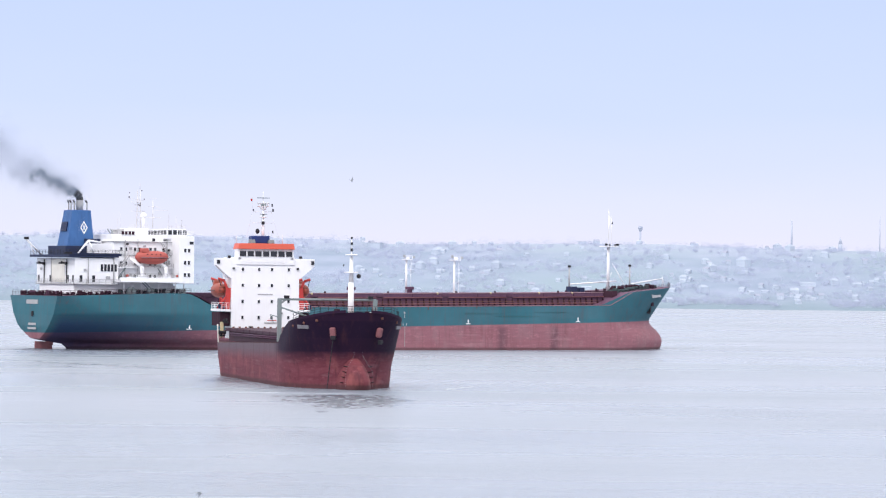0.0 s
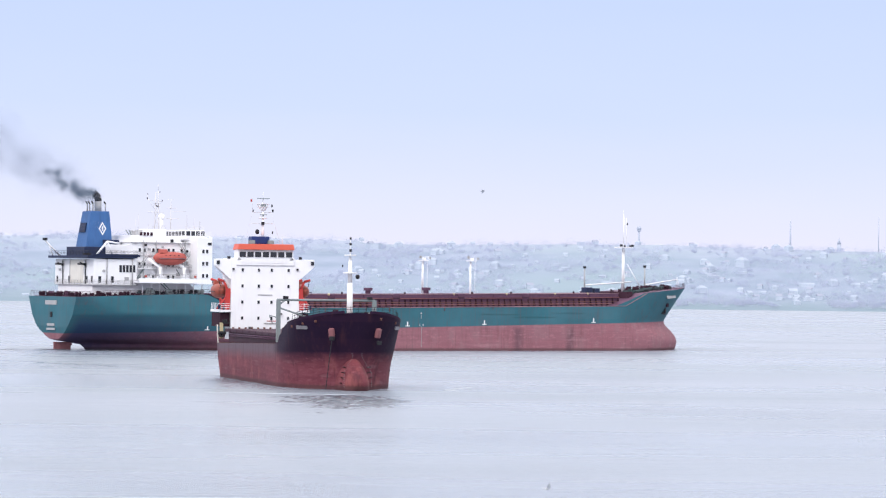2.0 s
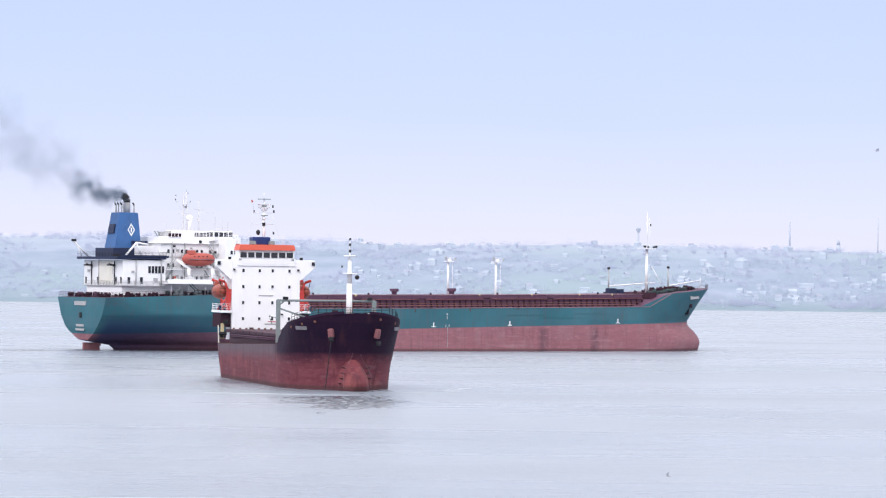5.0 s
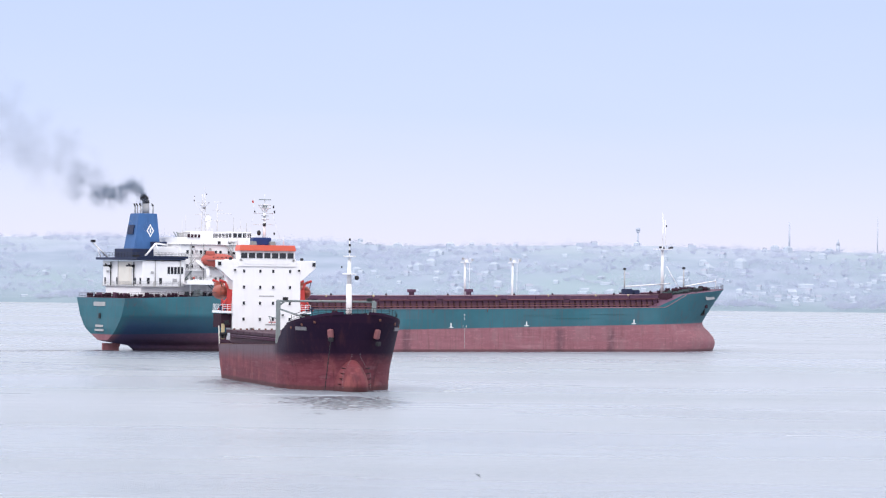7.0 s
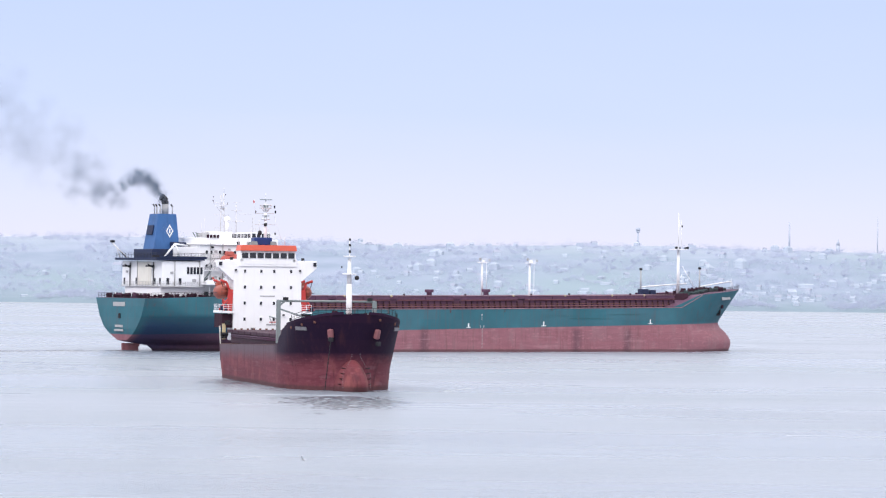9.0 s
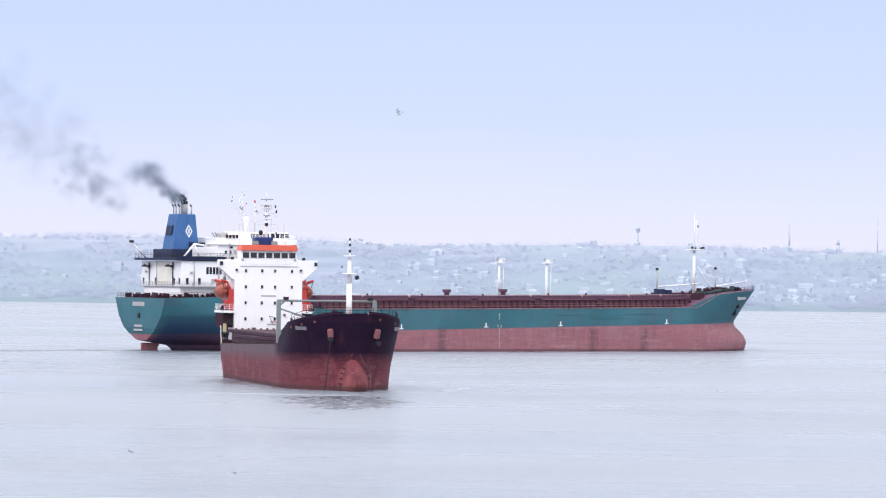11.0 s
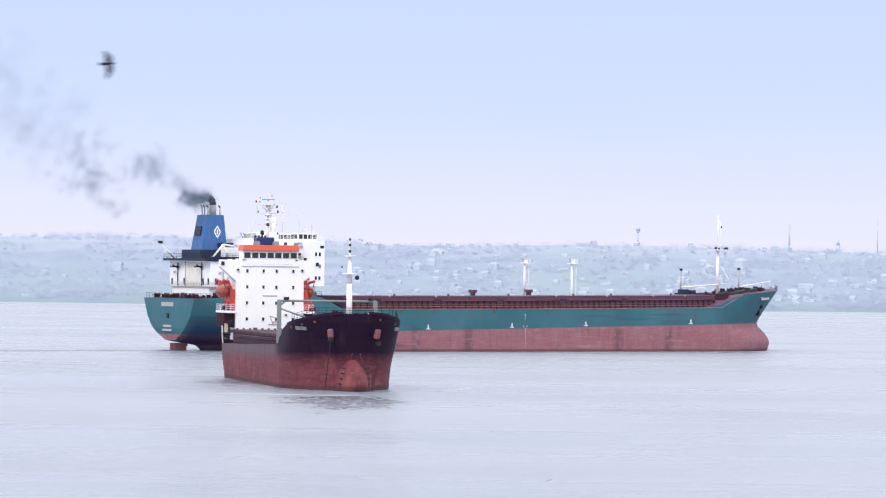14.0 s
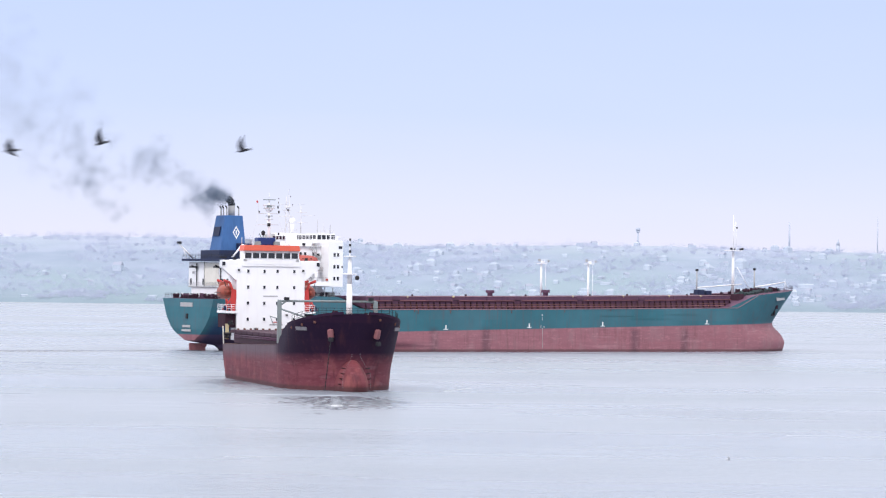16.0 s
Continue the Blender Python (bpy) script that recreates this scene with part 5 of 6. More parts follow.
def build_town():
    rnd = random.Random(11)
    kinds = [house_proto("house", 10, 8, 3.6, 3.0, 1, 3, HAZY_ROOF, label="small house with a gable roof, coloured pale for haze"),
             house_proto("house", 13, 9, 6.4, 3.4, 2, 4, HAZY_ROOF, 0.25, label="two-storey pale house with a hipped roof"),
             house_proto("house", 11, 9, 5.8, 4.0, 2, 3, TILE_ROOF, label="pale two-storey house under a dull red roof"),
             house_proto("shed", 22, 10, 3.6, 1.6, 1, 5, HAZY_ROOF, 0.0, False, "long low shed with a white roof", "shed"),
             house_proto("apartment_building", 30, 12, 9.0, 0.0, 3, 8, HAZY_ROOF, 0.0, False, "flat-roofed pale apartment building", "building")]
    # marked houses first, the rest by chance, denser down the river
    spots = [(205, 2190, 1), (241, 2115, 3), (228, 2080, 0), (-267, 2135, 1), (-252, 2125, 0), (-219, 2150, 2), (-50, 2270, 4), (8, 2290, 3), (35, 2175, 1), (18, 2165, 0),
             (47, 2180, 0), (82, 2170, 3), (64, 2200, 0), (100, 2330, 4), (312, 2130, 3), (300, 2105, 2), (290, 2140, 0), (335, 2115, 2), (150, 2260, 3), (-8, 2190, 1),
             (-22, 2172, 0), (140, 2180, 1), (165, 2160, 0), (268, 2250, 1), (255, 2230, 0), (330, 2260, 3), (-325, 2190, 0), (-180, 2120, 3)]
    for _ in range(250):
        x = rnd.uniform(-330, 345)
        if x < -70 and rnd.random() < 0.72:
            continue
        d = rnd.choice((rnd.uniform(20, 330), rnd.uniform(20, 150)))
        spots.append((x, shore_y(x) + d, rnd.choice((0, 0, 0, 0, 1, 2, 2, 3))))
    used = [False] * len(kinds)
    for x, y, k in spots:
        g = rnd.uniform(0.4, 0.74) * (0.75 if k == 4 else 1)
        m = pose(x, y, hill_z(x, y) + 0.2, 0, 0, rnd.uniform(-50, 50)) @ Matrix.Diagonal((g, g, g, 1))
        if used[k]:
            copy_thing(kinds[k], m)
        else:
            kinds[k].matrix_basis, used[k] = m, True
    # masts and towers on the skyline
    def ground(x, y):
        return hill_z(x, y)
    x, y = 148, 2420
    z = ground(x, y)
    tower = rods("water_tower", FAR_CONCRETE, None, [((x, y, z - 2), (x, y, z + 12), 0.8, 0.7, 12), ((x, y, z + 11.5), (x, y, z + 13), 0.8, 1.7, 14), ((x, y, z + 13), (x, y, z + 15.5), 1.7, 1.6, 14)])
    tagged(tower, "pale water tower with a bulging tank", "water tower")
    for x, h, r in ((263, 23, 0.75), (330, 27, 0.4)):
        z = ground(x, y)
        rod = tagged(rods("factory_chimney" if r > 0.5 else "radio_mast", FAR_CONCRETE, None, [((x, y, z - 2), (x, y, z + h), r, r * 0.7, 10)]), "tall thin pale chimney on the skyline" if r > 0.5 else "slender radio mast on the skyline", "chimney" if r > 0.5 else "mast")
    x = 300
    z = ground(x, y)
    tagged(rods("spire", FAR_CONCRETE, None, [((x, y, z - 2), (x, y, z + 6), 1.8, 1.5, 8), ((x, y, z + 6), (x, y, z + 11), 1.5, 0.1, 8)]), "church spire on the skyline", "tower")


def twig_tree(rnd, h, spread):
    """A bare tree: tapered trunk, limbs and fine twig sprays."""
    trunk, crown = bmesh.new(), bmesh.new()
    add_rod(trunk, (0, 0, -1), (0, 0, h * 0.55), h * 0.028, h * 0.015, 6)
    for _ in range(9):
        a, z = rnd.uniform(0, 6.28), rnd.uniform(0.25, 0.6) * h
        tip = Vector((math.cos(a) * spread * rnd.uniform(0.4, 0.9), math.sin(a) * spread * rnd.uniform(0.4, 0.9), z + h * rnd.uniform(0.2, 0.42)))
        add_rod(trunk, (0, 0, z), tip, h * 0.012, h * 0.005, 4)
        for _k in range(300):
            b = Vector((0, 0, z)).lerp(tip, rnd.uniform(0.1, 1.0))
            b = b + Vector((rnd.gauss(0, 0.3), rnd.gauss(0, 0.3), rnd.gauss(0.1, 0.3))) * spread * 0.6
            e = b + Vector((rnd.gauss(0, 0.12), rnd.gauss(0, 0.12), rnd.uniform(0.0, 0.25))) * spread * 0.6
            s = Vector((rnd.gauss(0, 1), rnd.gauss(0, 0.3), rnd.gauss(0, 1))) * h * 0.0045
            crown.faces.new([crown.verts.new(p) for p in (b, e + s, e - s)])
    return trunk, crown


def build_trees():
    rnd = random.Random(21)
    protos = []
    for h, s in ((6.5, 2.4), (5.0, 2.2), (7.5, 2.6)):
        ob = tagged(new("tree"), "bare tree on the hill crest, coloured pale for haze", "tree", "trees along the crest")
        tr, cr = twig_tree(rnd, h, s)
        part("trunk", tr, HAZY_TREE, ob)
        part("crown", cr, HAZY_TREE, ob)
        protos.append(ob)
    used = [False] * 3
    for i in range(280):
        x = -330 + 660 * (i + rnd.uniform(0, 0.9)) / 280
        if rnd.random() < (0.15 if x < 40 else 0.35):
            continue
        y = 2365 + rnd.uniform(-12, 25)
        k = rnd.randrange(3)
        g = rnd.uniform(0.3, 0.8)
        m = pose(x, y, hill_z(x, y) - 0.5, 0, 0, rnd.uniform(0, 360)) @ Matrix.Diagonal((1.3 * g, 1.3 * g, g, 1))
        if used[k]:
            copy_thing(protos[k], m)
        else:
            protos[k].matrix_basis, used[k] = m, True
    # scrub and orchards on the slope, past counting: clouds of fine twigs
    gen = np.random.default_rng(21)
    clouds = []
    for _ in range(5200):
        x = rnd.uniform(-345, 350)
        d = rnd.uniform(4, 300) if rnd.random() < 0.8 else rnd.uniform(4, 40)
        if noise.noise((x * 0.02, d * 0.03, 9)) < -0.12:
            continue
        y = shore_y(x) + d
        r = rnd.uniform(1.0, 2.2) if rnd.random() < 0.7 else rnd.uniform(2.2, 3.6)
        c = gen.normal(0, 1, (150, 3)) * (r * 0.75, r * 0.5, r * 0.45) + (x, y, hill_z(x, y) + r * 0.7)
        clouds.append((c[:, None, :] + gen.normal(0, 1, (150, 3, 3)) * (0.17, 0.06, 0.17)).reshape(-1, 3))
    verts = np.concatenate(clouds)
    me = bpy.data.meshes.new("scrub")
    me.from_pydata(verts.tolist(), [], np.arange(len(verts)).reshape(-1, 3).tolist())
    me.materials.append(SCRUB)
    tagged(new("scrub", me), "hazy bare scrub and orchard trees on the slope", "bushes", kind="stuff")


# scrub twigs get the haze as a pale violet-blue colour too
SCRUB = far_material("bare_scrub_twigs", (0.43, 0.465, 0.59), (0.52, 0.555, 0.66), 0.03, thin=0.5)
build_town()
build_trees()


# ---- foam and wake on the water ----
FOAM = painted("foam", (0.48, 0.51, 0.55), (0.6, 0.65, 0.7), 0.3)


def foam_streak(name, a, c, width, label, seed, broken=0.35):
    rnd = random.Random(seed)
    bm = bmesh.new()
    a, c = Vector(a), Vector(c)
    k = max(6, int((c - a).length / 0.6))
    side = Vector((-(c - a).y, (c - a).x, 0)).normalized()
    for i in range(k):
        if rnd.random() < broken:
            continue
        p, q = a.lerp(c, i / k), a.lerp(c, (i + rnd.uniform(1.0, 1.7)) / k)
        o = side * rnd.gauss(0, width * 0.3)
        w = side * width * rnd.uniform(0.15, 0.5)
        h = Vector((0, 0, rnd.uniform(0.03, 0.06)))
        v = [bm.verts.new(x) for x in (p + o - w * 0.5 - h, q + o - w * 0.3 - h, q + o + w * 0.3 - h, p + o + w * 0.5 - h, p + o + h, q + o + h)]
        for f in ((0, 1, 5, 4), (3, 4, 5, 2), (0, 4, 3), (1, 2, 5)):
            bm.faces.new([v[j] for j in f])
    return tagged(part(name, bm, FOAM), label, "foam", kind="stuff")


foam_streak("foam", (-32.0, 431.0, 0.02), (-12.0, 428.0, 0.02), 0.16, "thin white foam line beside the anchored coaster", 2, 0.05)
foam_streak("foam", (0.2, 452.0, 0.02), (4.2, 464.0, 0.02), 0.5, "small curl of drifting foam", 4, 0.05)
foam_streak("foam", (0.2, 452.0, 0.02), (2.2, 447.5, 0.02), 0.4, "small curl of drifting foam", 5, 0.1)


def ripple_patch(x0, x1, y0, y1, step, height, label):
    """Short wind ripples as real waves in the darkened water colour, dying out towards the patch's rim."""
    nx, ny = int((x1 - x0) / step), int((y1 - y0) / step)
    verts, faces = [], []
    for j in range(ny + 1):
        for i in range(nx + 1):
            x, y = x0 + (x1 - x0) * i / nx, y0 + (y1 - y0) * j / ny
            r = math.hypot(2 * i / nx - 1, 2 * j / ny - 1)
            k = smooth01((1.0 - r + 0.35 * noise.noise((x * 0.15, y * 0.08, 2))) / 0.8)
            w = noise.noise((x * 0.7, y * 0.8, 0)) + 0.8 * noise.noise((x * 1.5, y * 1.5, 5))
            verts.append((x, y, height * k * w - 0.03 + 0.05 * k))
    for j in range(ny):
        for i in range(nx):
            a = j * (nx + 1) + i
            faces.append((a, a + 1, a + nx + 2, a + nx + 1))
    me = bpy.data.meshes.new("ripples")
    me.from_pydata(verts, [], faces)
    for f in me.polygons:
        f.use_smooth = True
    me.materials.append(DARKENED_RIPPLE)
    tagged(new("ripples", me), label, "ripples", kind="stuff")


ripple_patch(-38, -25, 458, 505, 0.35, 0.1, "ripples along the coaster's quarter, coloured dark for the hull's reflection")
ripple_patch(-24, 0, 366, 446, 0.3, 0.12, "wind ripples before the coaster, coloured dark for the hull's reflection")


def ridge(name, pts, width, height, label):
    """A low swell line: a rounded ridge of water along the points."""
    bm = bmesh.new()
    prev = None
    for i, p in enumerate(pts):
        p = Vector(p)
        q = Vector(pts[min(i + 1, len(pts) - 1)]) - Vector(pts[max(i - 1, 0)])
        s = Vector((-q.y, q.x, 0)).normalized() * width
        k = height * (0.6 + 0.8 * noise.noise((i * 0.7, width, 0)))
        row = [bm.verts.new(p + s * f + Vector((0, 0, g * k - 0.03))) for f, g in ((-1, 0), (-0.5, 0.7), (0, 1), (0.5, 0.7), (1, 0))]
        if prev:
            for j in range(4):
                bm.faces.new((prev[j], row[j], row[j + 1], prev[j + 1]))
        prev = row
    # swell and wake lines take the same darkened base colour
    return tagged(part(name, bm, DARKENED_RIPPLE, None, "", True), label, "wake", kind="stuff")


ridge("swell", [(-84 + 1.2 * i, 588 - 1.6 * i + math.sin(i), 0) for i in range(32)], 0.9, 0.13, "low dark swell line left by a passing ship")
ridge("swell", [(-88 + 1.2 * i, 560 - 0.9 * i + math.sin(i * 1.3), 0) for i in range(24)], 0.8, 0.11, "low dark swell line left by a passing ship")
WAKE = [ridge("wake", [(2 - 4 * i, -2 - 0.16 * i * k - 0.4 * math.sin(i), 0) for i in range(34)], 1.0, 0.3, "low wake ridge trailing the green ship") for k in (-1.0, 1.6, 3.2)]


# ---- smoke: many rigid wisps of soot that leave the stack and drift apart ----
def soot_material(name, a, c):
    m, n, l, b = shader(name)
    rnd = n.new("ShaderNodeNewGeometry").outputs["Random Per Island"]
    l.new(mix(n, l, rnd, a, c), b.inputs["Base Color"])
    b.inputs["Roughness"].default_value = 1.0
    b.inputs["Specular IOR Level"].default_value = 0.0
    return m


SOOT = soot_material("soot", (0.05, 0.10, 0.165), (0.15, 0.225, 0.315))
THIN_SMOKE = soot_material("thin_smoke", (0.27, 0.325, 0.41), (0.42, 0.465, 0.56))


def wisp_mesh(seed, count, radius, fleck, soot):
    """A soft clump of soot: a few round lobes of unlike size that run into one another."""
    rnd = random.Random(seed)
    lobes = [(Vector((rnd.gauss(0, 1), rnd.gauss(0, 1), rnd.gauss(0, 1))) * radius * 0.34, radius * rnd.uniform(0.2, 0.36)) for _ in range(5)]
    verts, faces = [], []
    while len(faces) < count:
        o, r = rnd.choice(lobes)
        c = o + Vector((rnd.gauss(0, 1), rnd.gauss(0, 1), rnd.gauss(0, 1))) * r
        for _ in range(3):
            verts.append(c + Vector((rnd.gauss(0, 1), rnd.gauss(0, 1), rnd.gauss(0, 1))) * fleck)
        faces.append((len(verts) - 3, len(verts) - 2, len(verts) - 1))
    me = bpy.data.meshes.new("wisp")
    me.from_pydata(verts, [], faces)
    me.materials.append(soot)
    return me


THIN = [wisp_mesh(40 + k, 4000, 2.0, 0.0145, THIN_SMOKE) for k in range(6)]
FAINT = [wisp_mesh(50 + k, 4000, 3.1, 0.0145, THIN_SMOKE) for k in range(5)]
DENSE = [wisp_mesh(60 + k, 3600, 1.35, 0.0165, SOOT) for k in range(6)]
SMOKE = tagged(new("smoke_plume"), "dark grey exhaust smoke trailing from the funnel", "smoke")


# ---- birds ----
def bird_material(name, a, c):
    return painted(name, a, c, 0.4, 0.7)


CROW, GULL = bird_material("black_plumage", (0.018, 0.018, 0.024), (0.04, 0.04, 0.05)), bird_material("grey_white_plumage", (0.55, 0.56, 0.58), (0.25, 0.25, 0.27))
PALE_GULL = bird_material("white_plumage", (0.85, 0.85, 0.85), (0.6, 0.6, 0.6))


def build_bird(name, span, plumage, label):
    """A bird in flight: x forward; body, tail and two wings that beat about their roots."""
    bird = tagged(new(name), label, "bird")
    k = span / 0.95
    bm = bmesh.new()
    rings = []
    for i in range(9):
        u = -1 + 2 * i / 8
        r = 0.062 * k * max(0.03, (1 - abs(u) ** 2.2)) ** 0.6
        rings.append([bm.verts.new((u * 0.175 * k, r * math.cos(a * math.pi / 4), r * math.sin(a * math.pi / 4))) for a in range(8)])
    for i in range(8):
        for a in range(8):
            bm.faces.new((rings[i][a], rings[i][(a + 1) % 8], rings[i + 1][(a + 1) % 8], rings[i + 1][a]))
    add_rod(bm, (0.18 * k, 0, 0.005), (0.225 * k, 0, -0.01), 0.022 * k, 0.004, 6)
    part("body", bm, plumage, bird, smooth=True)
    bm = bmesh.new()
    add_prism(bm, [(-0.15 * k, 0.025 * k), (-0.28 * k, 0.075 * k), (-0.30 * k, 0), (-0.28 * k, -0.075 * k), (-0.15 * k, -0.025 * k)], -0.006, 0.006, "xy")
    part("tail", bm, plumage, bird)
    wings = []
    for s in (-1, 1):
        bm = bmesh.new()
        outline = [(0.09, 0.0), (0.12, 0.14), (0.08, 0.26), (-0.03, 0.42), (-0.15, 0.52), (-0.12, 0.40), (-0.10, 0.25), (-0.12, 0.10), (-0.10, 0.0)]
        add_prism(bm, [(x * k, s * y * k) for x, y in outline], -0.007, 0.007, "xy")
        w = part("wing", bm, plumage, bird)
        w.matrix_basis = pose(0.02 * k, s * 0.03 * k, 0.02 * k)
        wings.append((w, s))
    return bird, wings, k


ROOK = "black rook with beating wings in the air"
SEA_GULL = "grey-white gull gliding over the river"
BIRDS = {n: build_bird("rook", 0.98, CROW, ROOK) for n in ("rook_a", "rook_b", "rook_c")}
BIRDS.update({n: build_bird("gull", span, GULL, SEA_GULL) for n, span in (("gull_a", 1.2), ("gull_b", 1.2), ("gull_c", 0.9), ("gull_d", 0.8), ("gull_e", 0.7))})
BIRDS["gull_f"] = build_bird("gull", 1.45, PALE_GULL, "white gull skimming low over the river")


def motions():
    heading, speed = radians(31), 2.30

    def ship_at(t):
        s = speed * (t - 7)
        return Vector((-72.93 + s * math.cos(heading), 680.36 + s * math.sin(heading), 0))

    rows = [(t, pose(*ship_at(t), 0, 0, 31)) for t in (0, 4, 8, 12, 16)]
    walk(GREEN_SHIP, rows)
    for w in WAKE:
        walk(w, rows)
    swing = ((0, 14.8), (3.5, 14.55), (7, 14.3), (11.5, 14.0), (16, 13.7))
    walk(COASTER, [(t, pose(-11.95, 445.0, 0, 0, 0, -90 + a)) for t, a in swing])

    # smoke: each wisp rides in the funnel, leaves the stack at its time and drifts off in the still air
    turn = Matrix.Rotation(heading, 4, "Z")

    def on_ship(t, x, y, z):
        return ship_at(t) + turn @ Vector((x, y, z))

    rnd = random.Random(77)
    # by the time of leaving the stack: the first jet upward in metres, then the climb in metres a second
    jet = ((-14, 0.4), (-5, 0.2), (-2.2, 0.9), (0.3, -0.3), (2.0, -0.9), (3.9, -0.9), (5.2, 0.8), (6.2, 2.6), (7.2, 3.7), (8.4, 3.0), (9.3, 0.8), (10.0, -0.4), (10.8, -0.5), (12.0, -0.4), (13.2, 0.1), (14.4, 0.5), (16, 0.9))
    climb = ((-14, 1.15), (-7, 1.08), (-5, 0.9), (-2.2, 0.82), (0.3, 0.78), (2.0, 0.64), (3.9, 0.4), (5.2, 0.2), (6.2, 0.4), (7.2, 0.68), (8.4, 0.66), (9.4, 0.4), (10.4, 0.06), (12.8, 0.16), (14.4, 0.3), (16, 0.4))

    # and how far the ship's wake draws it along
    carry = ((-14, -0.06), (5, -0.06), (7, 0.08), (9, 0.3), (10.4, 0.95), (13, 0.9), (16, 0.7))

    def plume(t0, age):
        """The plume's middle: where the soot that left the stack at t0 has come to."""
        p = on_ship(t0, 9.4, -0.3, 33.2)
        p.x += lerp_table(carry, t0) * age - 0.7 * (1 - math.exp(-age / 0.5))
        p.z += lerp_table(jet, t0) * (1 - math.exp(-age / 0.7)) + lerp_table(climb, t0) * age
        return p

    t0, k = -13.0, 0
    while t0 < 15.9:
        if k % 7 == 0:
            billow = Vector((rnd.gauss(0, 0.5), rnd.gauss(0, 0.4), rnd.gauss(0, 0.7)))
        spread = billow + Vector((rnd.gauss(0, 0.55), rnd.gauss(0, 0.4), rnd.gauss(0, 0.55)))
        spin = [rnd.uniform(-12, 12) for _ in range(3)]

        def wisp_at(t):
            age = t - t0
            turned = pose(0, 0, 0, *[a * age for a in spin])
            if age < 0:
                return Matrix.Translation(on_ship(t, 9.6, 0, 26.2 + 5.2 * smooth01((age + 0.5) / 0.5))) @ turned
            return Matrix.Translation(plume(t0, age) + spread * (0.1 + 0.56 * age ** 0.8) * min(1, age * 2 + 0.2)) @ turned

        times = sorted({0.0, 16.0} | {round(t, 2) for t in [t0 - 4, t0 - 2, t0 - 0.9, t0 - 0.5, t0 - 0.2, t0, t0 + 0.3, t0 + 0.8, t0 + 1.6, t0 + 3, t0 + 6, t0 + 10] if 0.05 < t < 15.95})
        w = part("wisp", THIN[k % len(THIN)] if t0 > -0.05 else FAINT[k % len(FAINT)], None, SMOKE)
        tagged(w, kind="stuff")
        walk(w, [(t, wisp_at(t)) for t in times])
        t0, k = t0 + 0.08, k + 1
    # the thick young smoke keeps its place behind the stack, rolling over itself
    for j in range(24):
        age = 0.05 + 4.0 * (j / 23) ** 1.25
        w = part("puff", DENSE[j % len(DENSE)], None, SMOKE)
        tagged(w, kind="stuff")
        ph = rnd.uniform(0, 6.28)

        def puff_at(t):
            sway = min(0.85, 0.12 + 0.3 * age)
            p = plume(t - age, age) + sway * Vector((math.sin(1.3 * t + ph), 0.6 * math.sin(t + ph), 1.1 * math.sin(1.1 * t + 2.3 * ph)))
            return Matrix.Translation(p) @ pose(0, 0, 0, 30 * math.sin(0.5 * t + ph), 14 * t + 57 * ph, 20 * math.sin(0.4 * t + ph))

        walk(w, [(0.5 * i, puff_at(0.5 * i)) for i in range(33)])

    def fly(which, rows, lean=((0, 38), (16, 38))):
        """Flight along timed places; the bird faces its way, banks and beats its wings."""
        bird, wings, size = BIRDS[which]
        crow = which.startswith("rook")
        keyed = []
        for i, (t, x, y, z) in enumerate(rows):
            a, b = rows[max(0, i - 1)], rows[min(len(rows) - 1, i + 1)]
            way = math.degrees(math.atan2(b[2] - a[2], b[1] - a[1]))
            rise = math.degrees(math.atan2(b[3] - a[3], math.hypot(b[1] - a[1], b[2] - a[2])))
            keyed.append((t, pose(x, y, z, 0, 0, way) @ pose(0, 0, 0, 0, -max(-35, min(35, rise))) @ pose(0, 0, 0, lerp_table(lean, t) * (1 if abs(way) > 90 else -1) if crow else (22 if abs(way) > 90 else -22))))
        fixed = [keyed[0]]
        for t, m in keyed[1:]:
            gap = fixed[-1][1].to_quaternion().rotation_difference(m.to_quaternion()).angle
            if gap > radians(80):
                t1, m1 = fixed[-1]
                for f in (0.34, 0.67):
                    q = m1.to_quaternion().slerp(m.to_quaternion(), f)
                    fixed.append((t1 + (t - t1) * f, Matrix.LocRotScale(m1.translation.lerp(m.translation, f), q, None)))
            fixed.append((t, m))
        walk(bird, fixed)
        beat = 3.1 if crow else 1.7
        for w, s in wings:
            flaps = [(i / 12, pose(0.02 * size, s * 0.03 * size, 0.02 * size, s * (12 + (40 if crow else 26) * math.sin(2 * math.pi * beat * i / 12 + len(which) + ord(which[-1]))))) for i in range(193)]
            walk(w, flaps)

    fly("rook_a", [(0.0, -117.9, 105.0, 16.3), (7.8, -109.1, 105.0, 16.8), (13.8, -14.6, 105.0, 22.2), (14.0, -11.1, 105.0, 22.4), (14.2, -7.8, 105.0, 22.7), (14.4, -5.6, 105.0, 22.9), (14.6, -4.1, 105.0, 22.9), (14.8, -3.4, 105.0, 22.6), (15.0, -3.5, 105.0, 22.3), (15.2, -4.2, 105.0, 21.8), (15.4, -5.9, 105.0, 21.1), (15.6, -8.4, 105.0, 20.2), (15.8, -11.2, 105.0, 19.8), (16.0, -14.3, 105.0, 19.5)], ((0, 72), (14.2, 72), (14.8, 30), (16, 30)))
    fly("rook_b", [(0.0, 37.2, 115.0, 51.4), (8.8, 33.9, 115.0, 49.1), (14.8, -1.2, 115.0, 24.8), (15.0, -2.5, 115.0, 23.9), (15.2, -4.1, 115.0, 22.7), (15.4, -6.0, 115.0, 21.8), (15.6, -7.8, 115.0, 21.4), (15.8, -9.9, 115.0, 20.8), (16.0, -12.4, 115.0, 20.2)])
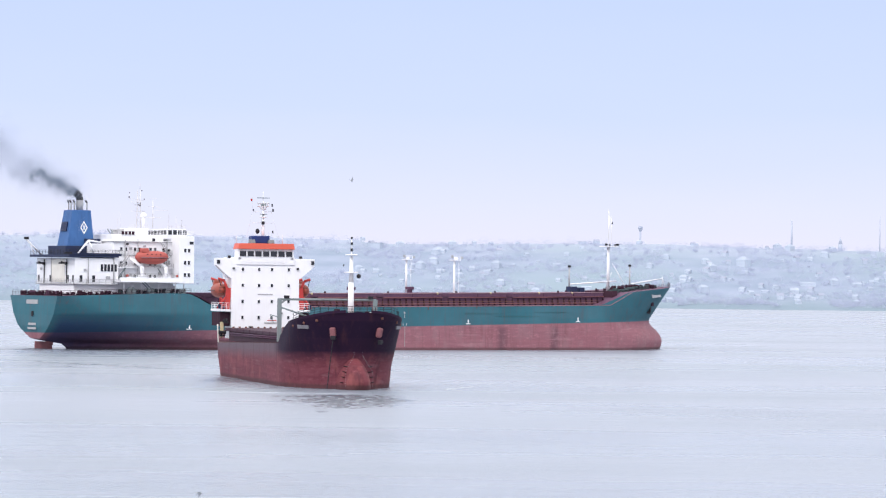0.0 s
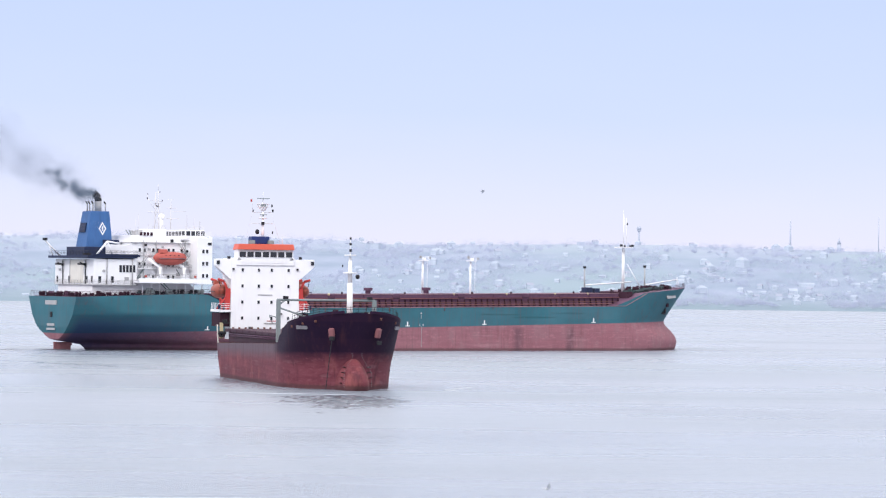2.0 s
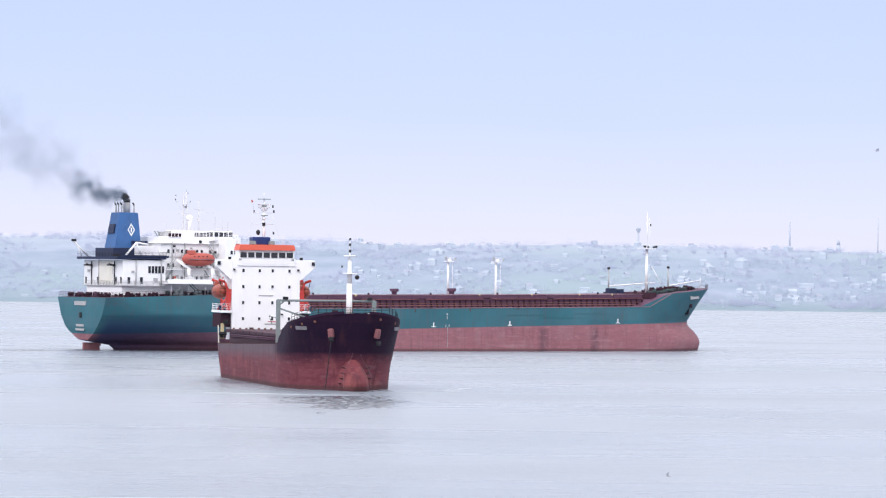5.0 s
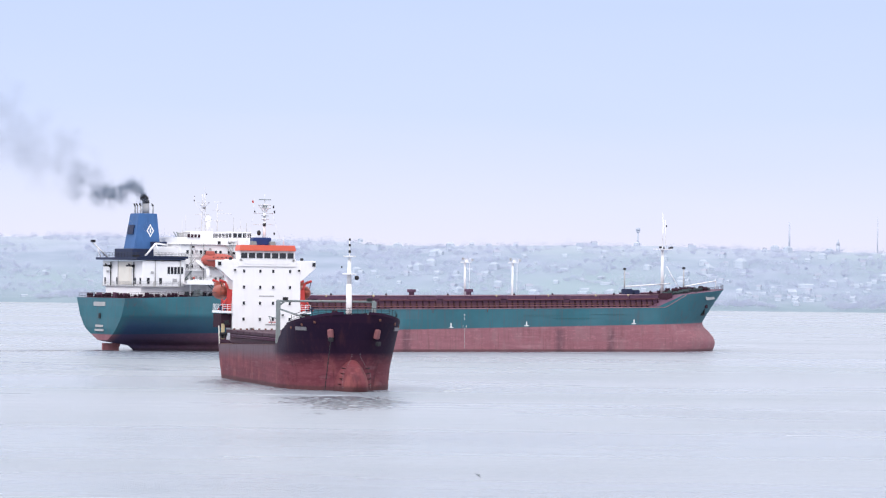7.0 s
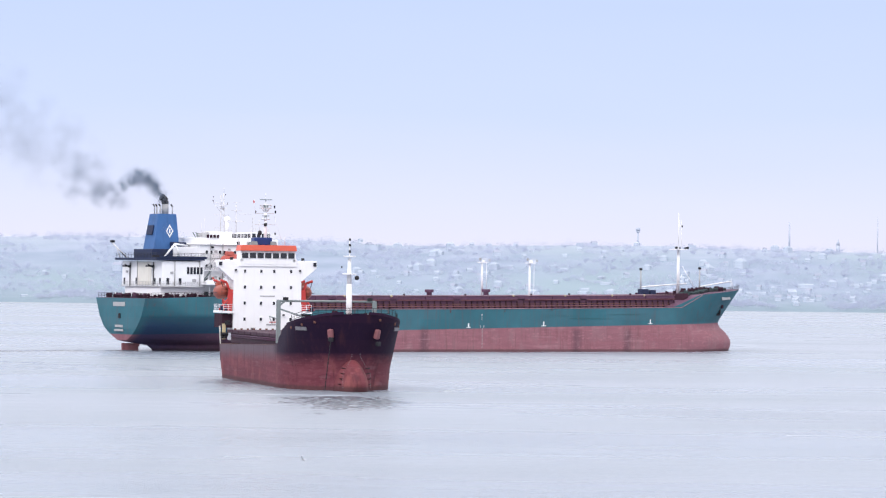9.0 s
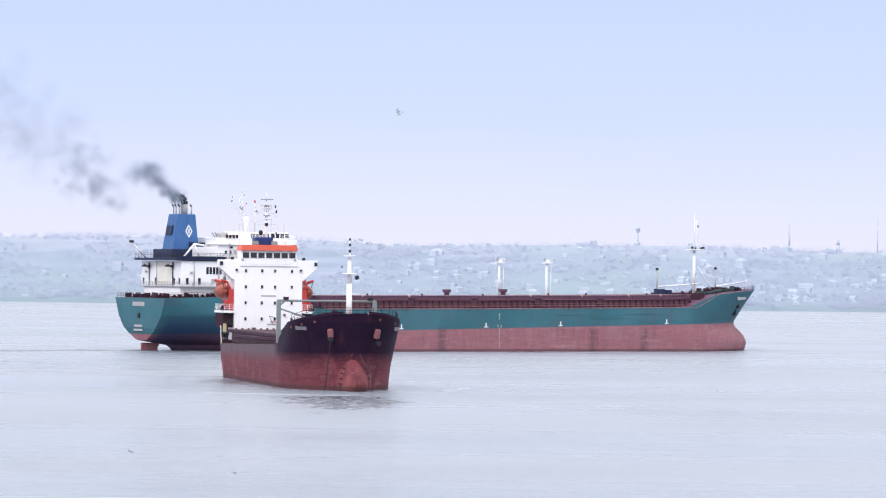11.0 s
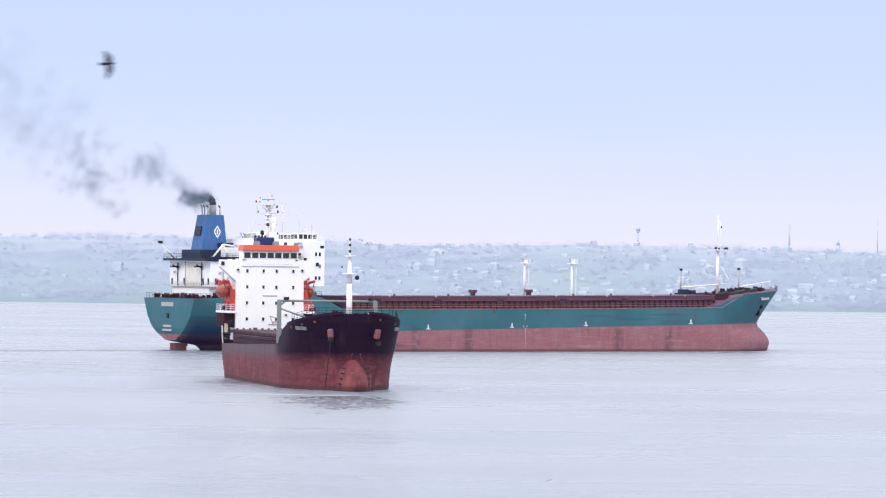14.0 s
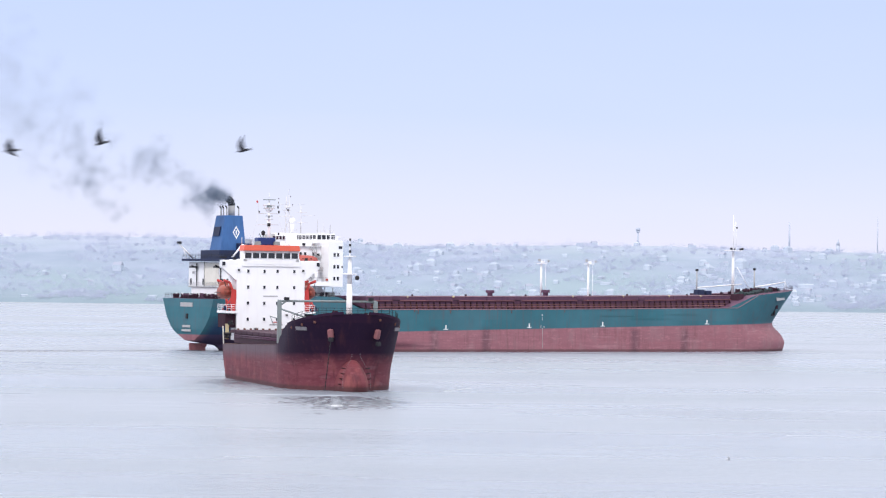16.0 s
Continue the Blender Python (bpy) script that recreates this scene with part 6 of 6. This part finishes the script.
    fly("rook_c", [(0.0, 45.3, 120.0, 81.2), (9.2, 41.6, 120.0, 76.5), (15.2, 1.1, 120.0, 25.2), (15.4, -0.4, 120.0, 23.3), (15.6, -2.4, 120.0, 21.6), (15.8, -4.7, 120.0, 20.8), (16.0, -7.6, 120.0, 20.2)])
    fly("gull_a", [(0.0, -12.5, 420.0, 28.4), (0.5, -11.0, 420.0, 27.0), (1.0, -7.9, 420.0, 26.1), (1.5, -2.0, 420.0, 26.4), (2.0, 5.0, 420.0, 27.4), (2.5, 13.0, 420.0, 28.5), (2.7, 16.4, 420.0, 28.8), (3.6, 33.2, 420.0, 32.0), (4.2, 43.5, 420.0, 32.7), (5.2, 60.6, 420.0, 33.7), (11.2, 163.2, 420.0, 39.7), (16.0, 180.3, 420.0, 40.7)])
    fly("gull_b", [(0.0, 10.8, 280.0, 56.8), (5.3, 9.5, 280.0, 54.4), (11.3, -4.5, 280.0, 28.5), (11.8, -5.8, 280.0, 26.1), (12.3, -9.9, 280.0, 24.8), (12.5, -12.7, 280.0, 24.4), (12.8, -18.6, 280.0, 23.1), (13.2, -28.0, 280.0, 20.7), (13.5, -35.1, 280.0, 18.9), (13.8, -42.9, 280.0, 17.3), (16.0, -100.1, 280.0, 5.6)])
    fly("gull_c", [(0.0, -15.1, 197.9, 2.0), (1.2, -2.5, 197.9, 2.0), (1.5, 1.0, 202.2, 2.0), (2.5, 12.9, 207.2, 2.0), (3.5, 25.6, 212.5, 2.0), (4.2, 34.9, 216.1, 2.0), (10.2, 114.6, 216.1, 2.0), (16.0, 127.9, 216.1, 2.0)])
    fly("gull_d", [(0.0, 48.8, 222.0, 2.0), (0.3, 45.3, 222.0, 2.0), (6.3, 7.5, 222.0, 2.0), (7.0, 2.6, 222.3, 2.0), (8.0, -3.6, 229.1, 2.0), (9.0, -10.2, 237.2, 2.0), (9.2, -11.5, 236.1, 2.0), (11.0, -23.9, 245.9, 2.0), (12.6, -37.4, 251.2, 2.0), (16.0, -66.1, 251.2, 2.0)])
    fly("gull_e", [(0.0, -65.6, 221.4, 2.0), (4.6, -61.6, 221.4, 2.0), (10.6, -17.6, 221.4, 2.0), (11.3, -11.9, 219.3, 2.0), (12.5, -3.0, 205.4, 2.0), (14.5, 11.5, 227.5, 2.0), (15.4, 18.9, 244.4, 2.0), (16.0, 22.1, 244.3, 2.0)])
    fly("gull_f", [(0.0, -221.6, 185.0, 21.4), (9.2, -205.1, 185.0, 20.4), (15.2, -26.9, 185.0, 9.6), (15.3, -23.6, 185.0, 9.4), (15.5, -18.4, 185.0, 8.6), (15.7, -13.5, 185.0, 8.3), (15.9, -8.9, 185.0, 8.2), (16.0, -6.1, 185.0, 8.1)])


motions()
